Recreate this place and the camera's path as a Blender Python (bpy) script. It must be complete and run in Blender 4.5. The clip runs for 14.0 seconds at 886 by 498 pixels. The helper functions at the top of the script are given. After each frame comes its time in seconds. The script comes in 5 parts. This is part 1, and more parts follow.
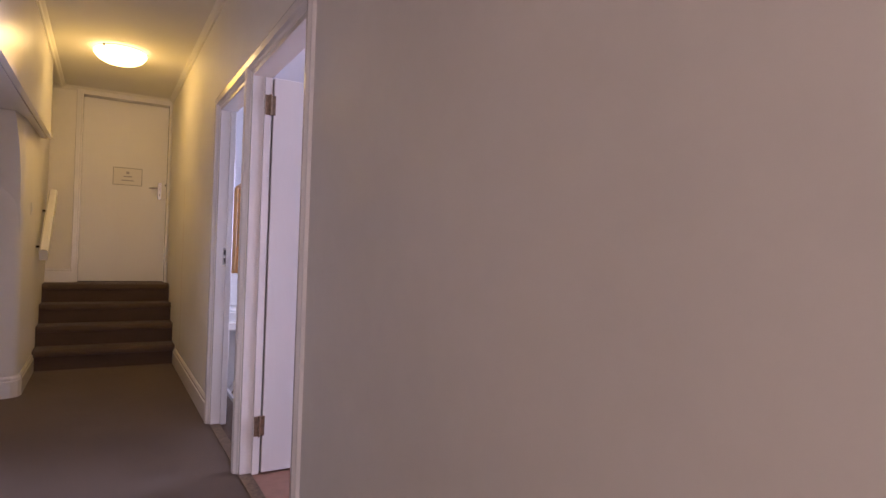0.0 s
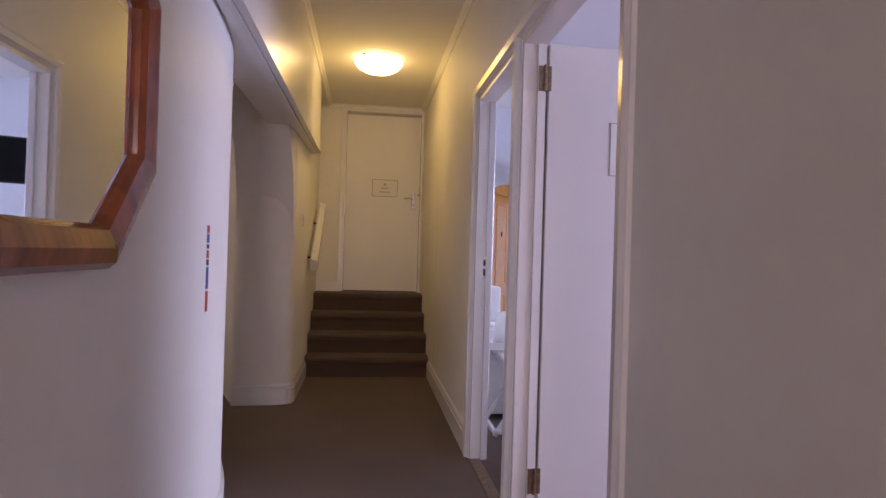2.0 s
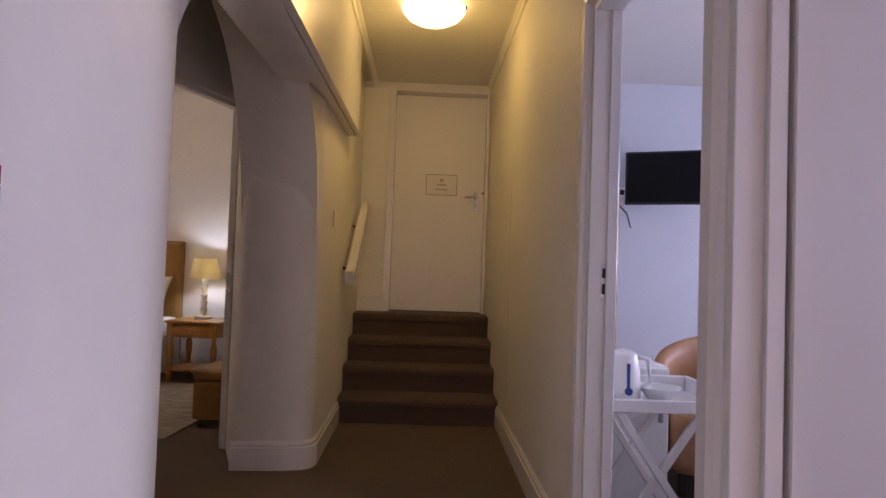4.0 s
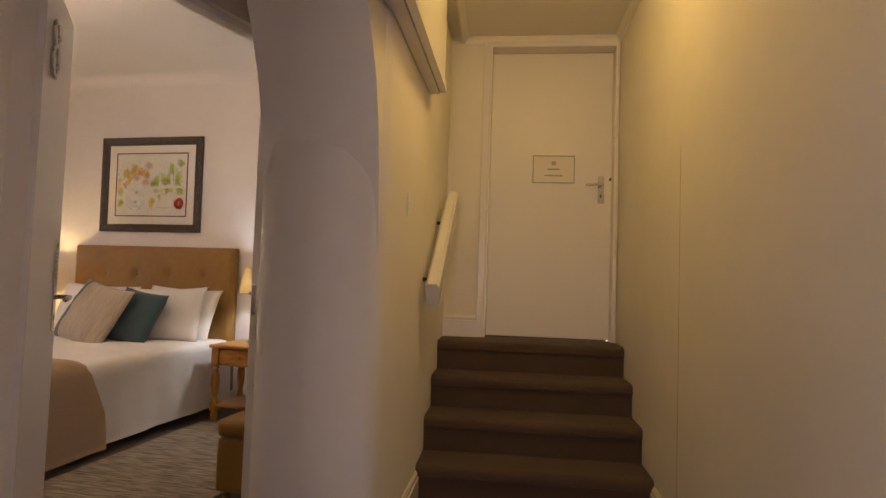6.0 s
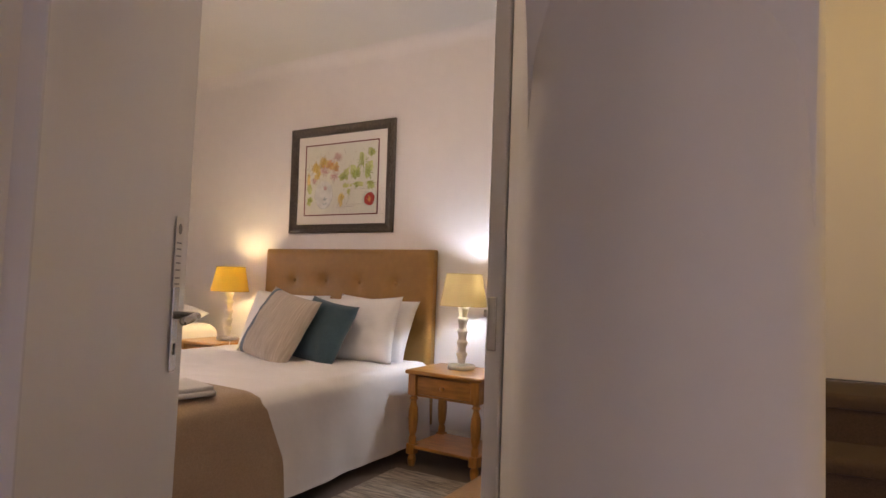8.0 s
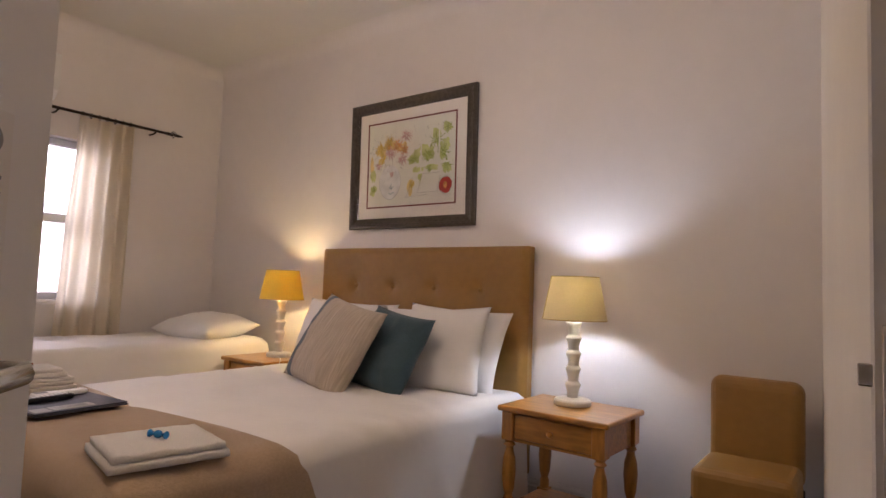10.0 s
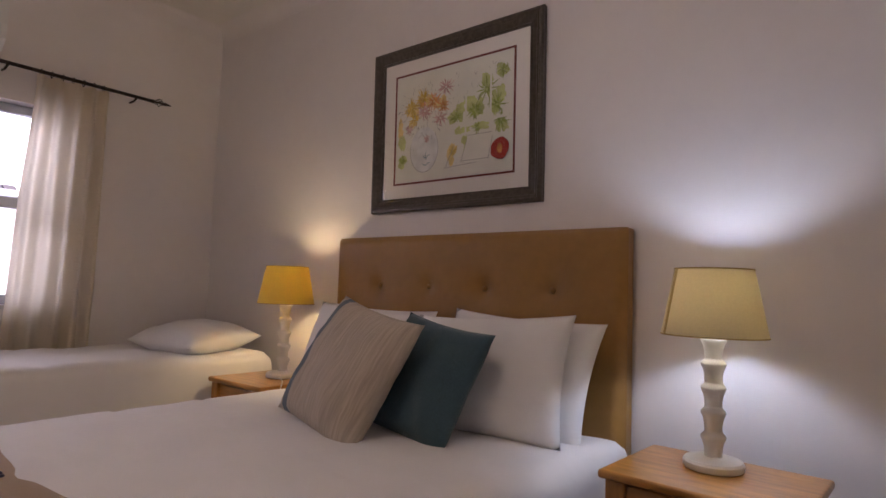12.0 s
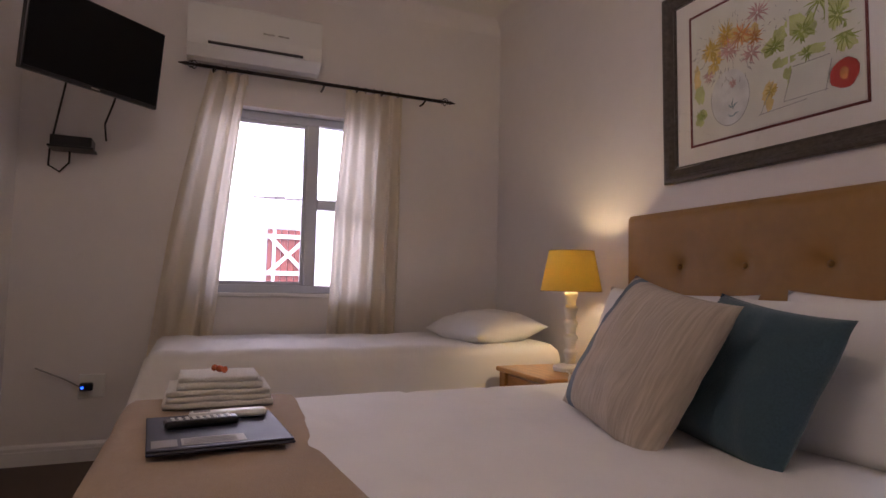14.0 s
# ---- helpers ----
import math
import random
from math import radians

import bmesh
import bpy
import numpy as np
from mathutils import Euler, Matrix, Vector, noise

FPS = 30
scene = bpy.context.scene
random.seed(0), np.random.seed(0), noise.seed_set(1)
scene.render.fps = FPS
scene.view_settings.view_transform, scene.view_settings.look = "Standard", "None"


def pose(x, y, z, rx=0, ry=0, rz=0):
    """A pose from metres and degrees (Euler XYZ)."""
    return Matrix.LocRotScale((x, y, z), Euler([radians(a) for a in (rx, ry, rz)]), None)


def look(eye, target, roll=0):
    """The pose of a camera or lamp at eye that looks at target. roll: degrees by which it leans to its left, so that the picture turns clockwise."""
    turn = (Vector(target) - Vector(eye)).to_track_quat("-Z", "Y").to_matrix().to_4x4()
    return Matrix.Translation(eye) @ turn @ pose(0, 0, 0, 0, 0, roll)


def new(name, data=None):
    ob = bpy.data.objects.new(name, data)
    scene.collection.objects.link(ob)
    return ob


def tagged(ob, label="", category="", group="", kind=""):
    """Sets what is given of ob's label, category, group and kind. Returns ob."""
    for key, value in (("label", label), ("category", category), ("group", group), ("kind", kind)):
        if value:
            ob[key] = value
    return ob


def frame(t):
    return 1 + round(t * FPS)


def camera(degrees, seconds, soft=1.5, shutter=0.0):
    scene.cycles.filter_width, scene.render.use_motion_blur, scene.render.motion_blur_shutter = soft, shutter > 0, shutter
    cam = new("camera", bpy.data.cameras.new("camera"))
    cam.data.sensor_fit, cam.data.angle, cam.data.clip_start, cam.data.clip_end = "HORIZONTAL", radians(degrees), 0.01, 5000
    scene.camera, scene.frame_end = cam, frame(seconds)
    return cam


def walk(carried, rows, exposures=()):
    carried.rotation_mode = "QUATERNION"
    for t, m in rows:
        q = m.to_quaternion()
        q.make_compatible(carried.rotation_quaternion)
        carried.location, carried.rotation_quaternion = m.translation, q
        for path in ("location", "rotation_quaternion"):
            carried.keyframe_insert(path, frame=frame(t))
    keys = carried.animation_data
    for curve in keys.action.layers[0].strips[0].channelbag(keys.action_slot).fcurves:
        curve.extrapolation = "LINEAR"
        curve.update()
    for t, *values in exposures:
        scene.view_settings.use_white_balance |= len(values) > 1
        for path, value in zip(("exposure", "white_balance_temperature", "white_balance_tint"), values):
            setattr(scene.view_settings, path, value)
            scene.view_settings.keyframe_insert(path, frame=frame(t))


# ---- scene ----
cam = camera(74.2, 14.0)
PATH = [
    (0, (0.284, 1.48, 1.156), (1.287, 3.211, 1.162), 2.0),
    (0.5, (0.325, 1.544, 1.157), (1.05, 3.408, 1.154), 1.5),
    (1, (0.319, 1.692, 1.147), (0.832, 3.625, 1.149), 1.5),
    (1.5, (0.282, 1.955, 1.151), (0.642, 3.922, 1.155), 1.6),
    (2, (0.293, 2.198, 1.145), (0.556, 4.181, 1.158), 1.7),
    (2.5, (0.335, 2.51, 1.14), (0.528, 4.5, 1.165), 1.5),
    (3, (0.344, 2.829, 1.127), (0.472, 4.824, 1.16), 1.6),
    (5.5, (0.281, 4.382, 1.073), (0.193, 6.378, 1.176), 2.0),
    (6, (0.203, 4.703, 1.075), (-0.021, 6.688, 1.177), 1.9),
    (6.5, (0.048, 4.999, 1.072), (-0.318, 6.962, 1.177), 2.0),
    (7, (-0.073, 5.267, 1.062), (-0.583, 7.198, 1.168), 2.0),
    (7.5, (-0.197, 5.507, 1.061), (-0.889, 7.38, 1.166), 1.9),
    (8, (-0.382, 5.719, 1.057), (-1.189, 7.546, 1.169), 2.1),
    (8.5, (-0.513, 5.9, 1.051), (-1.391, 7.694, 1.168), 2.1),
    (11, (-1.148, 6.823, 1.034), (-2.214, 8.509, 1.171), 2.1),
    (11.5, (-1.303, 7.019, 1.026), (-2.386, 8.694, 1.166), 2.1),
    (12, (-1.41, 7.142, 1.023), (-2.503, 8.812, 1.161), 2.0),
    (12.5, (-1.485, 7.248, 1.019), (-2.673, 8.852, 1.148), 1.7),
    (13, (-1.533, 7.304, 1.01), (-2.976, 8.685, 1.12), 1.4),
    (13.5, (-1.572, 7.315, 0.975), (-3.207, 8.462, 1.089), 1.4),
    (14, (-1.585, 7.371, 0.945), (-3.338, 8.326, 1.063), 1.3),
]
walk(cam, [(t, look(eye, target, roll)) for t, eye, target, roll in PATH],
     [(0, 1.2, 6500, 34), (1.5, 1.2, 6350, 32), (3, 0.65, 6100, 33), (5.5, 1.05, 7500, 30), (6.5, 1.3, 6900, 29), (8.5, 1.4, 6400, 31), (11, 0.78, 6150, 33), (12.5, 0.42, 5850, 36), (14, 0.45, 5850, 37)])

# ---- world, lights, exposure ----
world = bpy.data.worlds.new("world")
scene.world = world
world.use_nodes = True
wn = world.node_tree.nodes
sky = wn.new("ShaderNodeTexSky")
sky.sky_type, sky.sun_disc = "NISHITA", False
sky.sun_elevation, sky.sun_rotation = radians(42), radians(60)
sky.dust_density, sky.air_density = 6.0, 1.0
world.node_tree.links.new(sky.outputs[0], wn["Background"].inputs[0])
wn["Background"].inputs[1].default_value = 0.15


def lamp(name, kind, m, power, colour, size=0.1, size_y=None):
    data = bpy.data.lights.new(name, kind)
    data.energy, data.color = power, colour
    if kind == "AREA":
        data.size = size
        if size_y:
            data.shape, data.size_y = "RECTANGLE", size_y
    elif kind == "SUN":
        data.angle = size
    else:
        data.shadow_soft_size = size
    ob = new(name, data)
    ob.matrix_world = m
    return ob


lamp("sun", "SUN", look((0, 0, 0), (-0.65, -0.38, -0.68)), 4.5, (1, 0.95, 0.88), radians(0.5))

# ---- materials ----


def material(name, colour, rough=0.6, metal=0.0, grain=0.0, scale=30.0, stain=0.0, stain_scale=1.2, bump=0.0, bump_scale=200.0,
             stretch=(1, 1, 1), sheen=0.0, emit=None, power=0.0, glass=0.0, second=None, coat=0.0):
    """A surface: base colour, varied at two scales, with fine relief."""
    m = bpy.data.materials.new(name)
    m.use_nodes = True
    n, l = m.node_tree.nodes, m.node_tree.links
    b = n["Principled BSDF"]
    b.inputs["Base Color"].default_value = (*colour, 1)
    b.inputs["Roughness"].default_value = rough
    b.inputs["Metallic"].default_value = metal
    b.inputs["Sheen Weight"].default_value = sheen
    b.inputs["Coat Weight"].default_value = coat
    b.inputs["Transmission Weight"].default_value = glass
    tc = n.new("ShaderNodeTexCoord")
    mp = n.new("ShaderNodeMapping")
    mp.inputs["Scale"].default_value = stretch
    l.new(tc.outputs["Object"], mp.inputs["Vector"])
    out = None
    for amount, size, detail in ((grain, scale, 6), (stain, stain_scale, 3)):
        if not amount:
            continue
        t = n.new("ShaderNodeTexNoise")
        t.inputs["Scale"].default_value, t.inputs["Detail"].default_value = size, detail
        l.new(mp.outputs[0], t.inputs["Vector"])
        mix = n.new("ShaderNodeMix")
        mix.data_type = "RGBA"
        dark = second or [c * (1 - amount) for c in colour]
        ramp = n.new("ShaderNodeMapRange")
        ramp.inputs["From Min"].default_value, ramp.inputs["From Max"].default_value = 0.35, 0.68
        ramp.inputs["To Max"].default_value = amount if second else 1.0
        l.new(t.outputs["Fac"], ramp.inputs["Value"])
        l.new(ramp.outputs[0], mix.inputs["Factor"])
        if out is None:
            mix.inputs["A"].default_value = (*colour, 1)
        else:
            l.new(out, mix.inputs["A"])
        if out is None or second:
            mix.inputs["B"].default_value = (*dark, 1)
        else:
            hs = n.new("ShaderNodeHueSaturation")
            hs.inputs["Value"].default_value = 1 - amount
            l.new(out, hs.inputs["Color"])
            l.new(hs.outputs[0], mix.inputs["B"])
        out = mix.outputs["Result"]
    if out is not None:
        l.new(out, b.inputs["Base Color"])
    if bump:
        t = n.new("ShaderNodeTexNoise")
        t.inputs["Scale"].default_value, t.inputs["Detail"].default_value = bump_scale, 4
        l.new(mp.outputs[0], t.inputs["Vector"])
        bp = n.new("ShaderNodeBump")
        bp.inputs["Strength"].default_value, bp.inputs["Distance"].default_value = bump, 0.004
        l.new(t.outputs["Fac"], bp.inputs["Height"])
        l.new(bp.outputs[0], b.inputs["Normal"])
    if emit:
        b.inputs["Emission Color"].default_value = (*emit, 1)
        b.inputs["Emission Strength"].default_value = power
    return m


M_WALL = material("wall_paint", (0.80, 0.77, 0.71), 0.55, stain=0.05, stain_scale=1.6, grain=0.02, scale=14, bump=0.10, bump_scale=60)
M_ROOM = material("bedroom_paint", (0.80, 0.765, 0.745), 0.6, stain=0.05, stain_scale=1.4, grain=0.02, scale=14, bump=0.08, bump_scale=60)
M_CEIL = material("ceiling_paint", (0.80, 0.78, 0.73), 0.8, stain=0.05, stain_scale=1.5, bump=0.15, bump_scale=80)
M_GLOSS = material("gloss_white_paint", (0.80, 0.78, 0.76), 0.22, stain=0.05, stain_scale=3, bump=0.08, bump_scale=25, coat=0.2)
M_DOOR = material("door_paint", (0.80, 0.78, 0.75), 0.4, stain=0.05, stain_scale=2, bump=0.1, bump_scale=40, stretch=(1, 1, 0.3))
M_BLUE = material("side_room_paint", (0.66, 0.67, 0.70), 0.7, stain=0.05, bump=0.1, bump_scale=60)
M_CARPET = material("carpet_brown", (0.150, 0.098, 0.064), 0.95, grain=0.35, scale=260, stain=0.18, stain_scale=2.2, bump=1.0, bump_scale=420, sheen=0.1)
M_STAIR = material("stair_carpet", (0.118, 0.075, 0.055), 0.95, grain=0.35, scale=260, stain=0.15, stain_scale=3, bump=1.0, bump_scale=420, sheen=0.1)
M_TILE = material("terracotta_floor", (0.42, 0.22, 0.15), 0.5, grain=0.15, scale=20, stain=0.12, stain_scale=4)
M_PINE = material("pine_varnish", (0.52, 0.235, 0.042), 0.30, grain=0.35, scale=9, stain=0.15, stain_scale=5, bump=0.12, bump_scale=30, stretch=(1, 6, 6), coat=0.25)
M_PINEV = material("pine_varnish_upright", (0.52, 0.235, 0.042), 0.30, grain=0.35, scale=9, stain=0.15, stain_scale=5, bump=0.12, bump_scale=30, stretch=(6, 6, 1), coat=0.25)
M_RED = material("redwood_frame", (0.36, 0.095, 0.03), 0.22, grain=0.35, scale=10, stain=0.15, stain_scale=4, stretch=(4, 1, 1), coat=0.5)
M_TAN = material("tan_leatherette", (0.35, 0.185, 0.042), 0.42, grain=0.10, scale=25, stain=0.08, stain_scale=4, bump=0.35, bump_scale=450)
M_TUB = material("tan_leather", (0.45, 0.23, 0.11), 0.4, grain=0.12, scale=25, bump=0.3, bump_scale=400)
M_LINEN = material("white_bed_linen", (0.80, 0.78, 0.76), 0.8, stain=0.04, stain_scale=5, bump=0.35, bump_scale=22, sheen=0.1)
M_PILLOW = material("white_pillow_cotton", (0.80, 0.79, 0.78), 0.8, stain=0.04, stain_scale=7, bump=0.5, bump_scale=14, sheen=0.1)
M_THROW = material("beige_throw", (0.46, 0.33, 0.21), 0.9, grain=0.14, scale=150, stain=0.10, stain_scale=5, bump=0.8, bump_scale=330, stretch=(1, 0.7, 1), sheen=0.2)
M_BASE = material("dark_bed_base", (0.05, 0.045, 0.045), 0.8, grain=0.2, scale=80)
M_CREAM = material("cream_striped_cushion", (0.52, 0.44, 0.35), 0.85, grain=0.25, scale=60, stain=0.06, stain_scale=6, bump=0.4, bump_scale=120, stretch=(2.2, 0.4, 0.12), sheen=0.15)
M_TEAL = material("teal_cushion", (0.045, 0.098, 0.128), 0.85, grain=0.2, scale=160, stain=0.10, stain_scale=5, bump=0.5, bump_scale=260, sheen=0.2)
M_SLATE = material("slate_stripe", (0.16, 0.20, 0.24), 0.85, grain=0.2, scale=160, bump=0.5, bump_scale=260)
M_SHADE = material("cream_lamp_shade", (0.66, 0.56, 0.36), 0.8, grain=0.06, scale=150, bump=0.2, bump_scale=300, glass=0.0)
M_SHADEY = material("amber_lamp_shade", (0.66, 0.46, 0.08), 0.8, grain=0.06, scale=150, bump=0.2, bump_scale=300)
M_PALE = material("faded_print", (0.42, 0.40, 0.42), 0.6)
M_TRIM = material("shade_binding", (0.40, 0.28, 0.10), 0.7)
M_TURN = material("white_turned_wood", (0.78, 0.76, 0.72), 0.4, stain=0.08, stain_scale=20, bump=0.1, bump_scale=60)
M_FRAME = material("pewter_frame", (0.10, 0.085, 0.07), 0.35, metal=0.35, grain=0.35, scale=60, bump=0.2, bump_scale=160)
M_MAT = material("mount_card", (0.78, 0.75, 0.70), 0.8, stain=0.03)
M_PAPER = material("drawing_paper", (0.74, 0.74, 0.66), 0.8, stain=0.08, stain_scale=7)
M_LINE = material("mount_line", (0.16, 0.035, 0.03), 0.7)
M_CHROME = material("brushed_chrome", (0.62, 0.61, 0.59), 0.25, metal=1.0, grain=0.1, scale=90)
M_BRASS = material("aged_brass", (0.30, 0.22, 0.15), 0.4, metal=0.9, grain=0.4, scale=60)
M_IRON = material("dark_iron", (0.035, 0.025, 0.022), 0.45, metal=0.6, grain=0.3, scale=60)
M_BLACK = material("black_plastic", (0.012, 0.012, 0.014), 0.3, grain=0.1, scale=40)
M_SCREEN = material("screen_glass", (0.004, 0.004, 0.005), 0.35)
M_SCREEN.node_tree.nodes["Principled BSDF"].inputs["Specular IOR Level"].default_value = 0.15
M_WPLAS = material("white_plastic", (0.78, 0.78, 0.76), 0.35, stain=0.03)
M_CURT = material("cream_curtain", (0.76, 0.69, 0.56), 0.85, grain=0.08, scale=120, stain=0.05, stain_scale=3, bump=0.3, bump_scale=260, sheen=0.1)
M_ALU = material("grey_aluminium", (0.58, 0.61, 0.68), 0.4, metal=0.15, stain=0.06)
M_TOWEL = material("white_towel", (0.78, 0.75, 0.69), 0.95, grain=0.12, scale=180, bump=1.0, bump_scale=350, sheen=0.2)
M_NAVY = material("navy_folder", (0.022, 0.025, 0.05), 0.5, grain=0.2, scale=60, bump=0.2, bump_scale=300)
M_CARD = material("printed_card", (0.45, 0.42, 0.38), 0.5, stain=0.2, stain_scale=40)
M_INK = material("ink", (0.07, 0.07, 0.075), 0.8)
M_INKG = material("faded_ink", (0.30, 0.29, 0.28), 0.8)
M_ROSE = material("red_accent", (0.42, 0.04, 0.025), 0.5)
M_YEL = material("ink_yellow", (0.72, 0.50, 0.09), 0.8, stain=0.4, stain_scale=40)
M_WASHG = material("wash_green", (0.60, 0.66, 0.27), 0.8, stain=0.3, stain_scale=18)
M_WASHY = material("wash_yellow", (0.80, 0.63, 0.26), 0.8, stain=0.3, stain_scale=18)
M_WASHB = material("wash_grey", (0.74, 0.75, 0.74), 0.8, stain=0.2, stain_scale=18)
M_GRN = material("ink_green", (0.36, 0.44, 0.10), 0.8, stain=0.4, stain_scale=40)
M_ORA = material("ink_orange", (0.72, 0.32, 0.10), 0.8, stain=0.4, stain_scale=40)
M_PNK = material("ink_pink", (0.66, 0.40, 0.38), 0.8, stain=0.4, stain_scale=40)
M_BLU = material("ink_blue", (0.36, 0.47, 0.50), 0.8, stain=0.4, stain_scale=40)
M_BLUEP = material("blue_plastic", (0.02, 0.05, 0.22), 0.4)
M_MIRROR = material("mirror_silver", (0.85, 0.86, 0.85), 0.015, metal=1.0)
M_GLASS = material("window_glass", (1, 1, 1), 0.0, glass=1.0)
M_GLASS.node_tree.nodes["Principled BSDF"].inputs["IOR"].default_value = 1.05
M_PGLASS = material("picture_glass", (1, 1, 1), 0.03, glass=1.0)
M_PGLASS.node_tree.nodes["Principled BSDF"].inputs["IOR"].default_value = 1.25
M_RUG = material("woven_rug", (0.42, 0.36, 0.28), 0.95, grain=0.65, scale=26, stain=0.15, stain_scale=6, bump=1.0, bump_scale=90, stretch=(0.35, 3.2, 1))
M_OUTW = material("white_render_wall", (0.80, 0.79, 0.77), 0.8, stain=0.08, bump=0.3, bump_scale=30)
M_OUTG = material("paving", (0.40, 0.36, 0.32), 0.8, grain=0.2, scale=20, stain=0.2)
M_DOORR = material("red_brown_boards", (0.20, 0.045, 0.025), 0.5, grain=0.3, scale=12, stretch=(1, 1, 0.2))
M_HAZE = material("bright_haze", (0.8, 0.8, 0.8), 1.0, emit=(0.96, 0.98, 1.0), power=2.2)
# the hills emit pale blue light, which stands in for distance haze
M_HILL = material("glowing_hills", (0.35, 0.36, 0.38), 1.0, emit=(0.75, 0.78, 0.85), power=0.9)
M_DOME = material("lit_opal_glass", (0.85, 0.82, 0.72), 0.4, emit=(1.0, 0.76, 0.28), power=3.4)
M_HTILE = material("grey_roof_tile", (0.22, 0.20, 0.20), 0.8, grain=0.4, scale=18, stain=0.3, stain_scale=6)
M_LED = material("blue_indicator", (0.02, 0.05, 0.3), 0.4, emit=(0.02, 0.12, 1.0), power=3.0)

# ---- mesh tools ----


def link(name, bm, mat, parent=None, label="", smooth=False, m=None):
    me = bpy.data.meshes.new(name)
    bmesh.ops.recalc_face_normals(bm, faces=bm.faces)
    if smooth == "auto":
        for e in bm.edges:
            e.smooth = e.calc_face_angle(3.0) < 0.6
    bm.to_mesh(me)
    bm.free()
    for p in me.polygons:
        p.use_smooth = bool(smooth)
    for one in mat if isinstance(mat, (list, tuple)) else [mat]:
        me.materials.append(one)
    ob = new(name, me)
    if m is not None:
        ob.matrix_world = m
    if parent is not None:
        ob.parent = parent
    if label:
        tagged(ob, label)
    return ob


def part(name, bm, mat, parent, label="", smooth=False, m=None):
    return link(name, bm, mat, parent, label, smooth, m)


def thing(name, m, label, category, group="", kind=""):
    ob = new(name)
    ob.empty_display_size = 0.1
    ob.matrix_world = m
    return tagged(ob, label, category, group, kind)


def box(x0, y0, z0, x1, y1, z1, bevel=0.0, seg=2, bm=None):
    """A box, with rounded edges."""
    bm = bm or bmesh.new()
    v = bmesh.ops.create_cube(bm, size=1)["verts"]
    for p in v:
        p.co = Vector(((x0 + x1) / 2 + p.co.x * (x1 - x0), (y0 + y1) / 2 + p.co.y * (y1 - y0), (z0 + z1) / 2 + p.co.z * (z1 - z0)))
    if bevel:
        e = {k for p in v for k in p.link_edges}
        bmesh.ops.bevel(bm, geom=list(e), offset=bevel, segments=seg, affect="EDGES", profile=0.5)
    return bm


def prism(outline, z0, z1, bm=None, axis="z"):
    """An outline of (a, b) pulled from z0 to z1 along an axis."""
    bm = bm or bmesh.new()
    put = {"z": lambda a, b, c: (a, b, c), "y": lambda a, b, c: (a, c, b), "x": lambda a, b, c: (c, a, b)}[axis]
    low = [bm.verts.new(put(a, b, z0)) for a, b in outline]
    top = [bm.verts.new(put(a, b, z1)) for a, b in outline]
    bm.faces.new(low)
    bm.faces.new(top)
    for k in range(len(low)):
        j = (k + 1) % len(low)
        bm.faces.new((low[k], low[j], top[j], top[k]))
    return bm


def lathe(profile, seg=28, bm=None, at=(0, 0, 0)):
    """A turned shape from (radius, height) pairs."""
    bm = bm or bmesh.new()
    rings = []
    for r, z in profile:
        rings.append([bm.verts.new((at[0] + r * math.cos(2 * math.pi * k / seg), at[1] + r * math.sin(2 * math.pi * k / seg), at[2] + z)) for k in range(seg)])
    for a, b in zip(rings, rings[1:]):
        for k in range(seg):
            j = (k + 1) % seg
            bm.faces.new((a[k], a[j], b[j], b[k]))
    if profile[0][0] > 1e-4:
        bm.faces.new(rings[0])
    if profile[-1][0] > 1e-4:
        bm.faces.new(rings[-1])
    bmesh.ops.remove_doubles(bm, verts=bm.verts, dist=1e-5)
    return bm


def tube(points, r, seg=10, bm=None):
    """A round bar along points."""
    bm = bm or bmesh.new()
    pts = [Vector(p) for p in points]
    rings = []
    up = Vector((0.13, 0.27, 0.95)).normalized()
    for k, p in enumerate(pts):
        d = (pts[min(k + 1, len(pts) - 1)] - pts[max(k - 1, 0)]).normalized()
        a = d.cross(up if abs(d.dot(up)) < 0.95 else Vector((1, 0, 0))).normalized()
        b = d.cross(a)
        rings.append([bm.verts.new(p + r * (math.cos(2 * math.pi * s / seg) * a + math.sin(2 * math.pi * s / seg) * b)) for s in range(seg)])
    for a, b in zip(rings, rings[1:]):
        for k in range(seg):
            j = (k + 1) % seg
            bm.faces.new((a[k], a[j], b[j], b[k]))
    bm.faces.new(rings[0])
    bm.faces.new(rings[-1])
    return bm


def sheet(nu, nv, place, bm=None):
    """A grid of nu x nv cells; place(u, v) gives the point, with u and v from 0 to 1."""
    bm = bm or bmesh.new()
    g = [[bm.verts.new(place(i / nu, j / nv)) for j in range(nv + 1)] for i in range(nu + 1)]
    for i in range(nu):
        for j in range(nv):
            bm.faces.new((g[i][j], g[i + 1][j], g[i + 1][j + 1], g[i][j + 1]))
    return bm


def frame_ring(w, h, depth, prof, bm=None):
    """A mitred picture frame in the xz plane, centred, facing -y; prof: (inset, lift) pairs from the outer edge inwards."""
    bm = bm or bmesh.new()
    rings = []
    for inset, lift in prof:
        a, b = w / 2 - inset, h / 2 - inset
        rings.append([bm.verts.new((x, -lift, z)) for x, z in ((-a, -b), (a, -b), (a, b), (-a, b))])
    for p, q in zip(rings, rings[1:]):
        for k in range(4):
            j = (k + 1) % 4
            bm.faces.new((p[k], p[j], q[j], q[k]))
    return bm


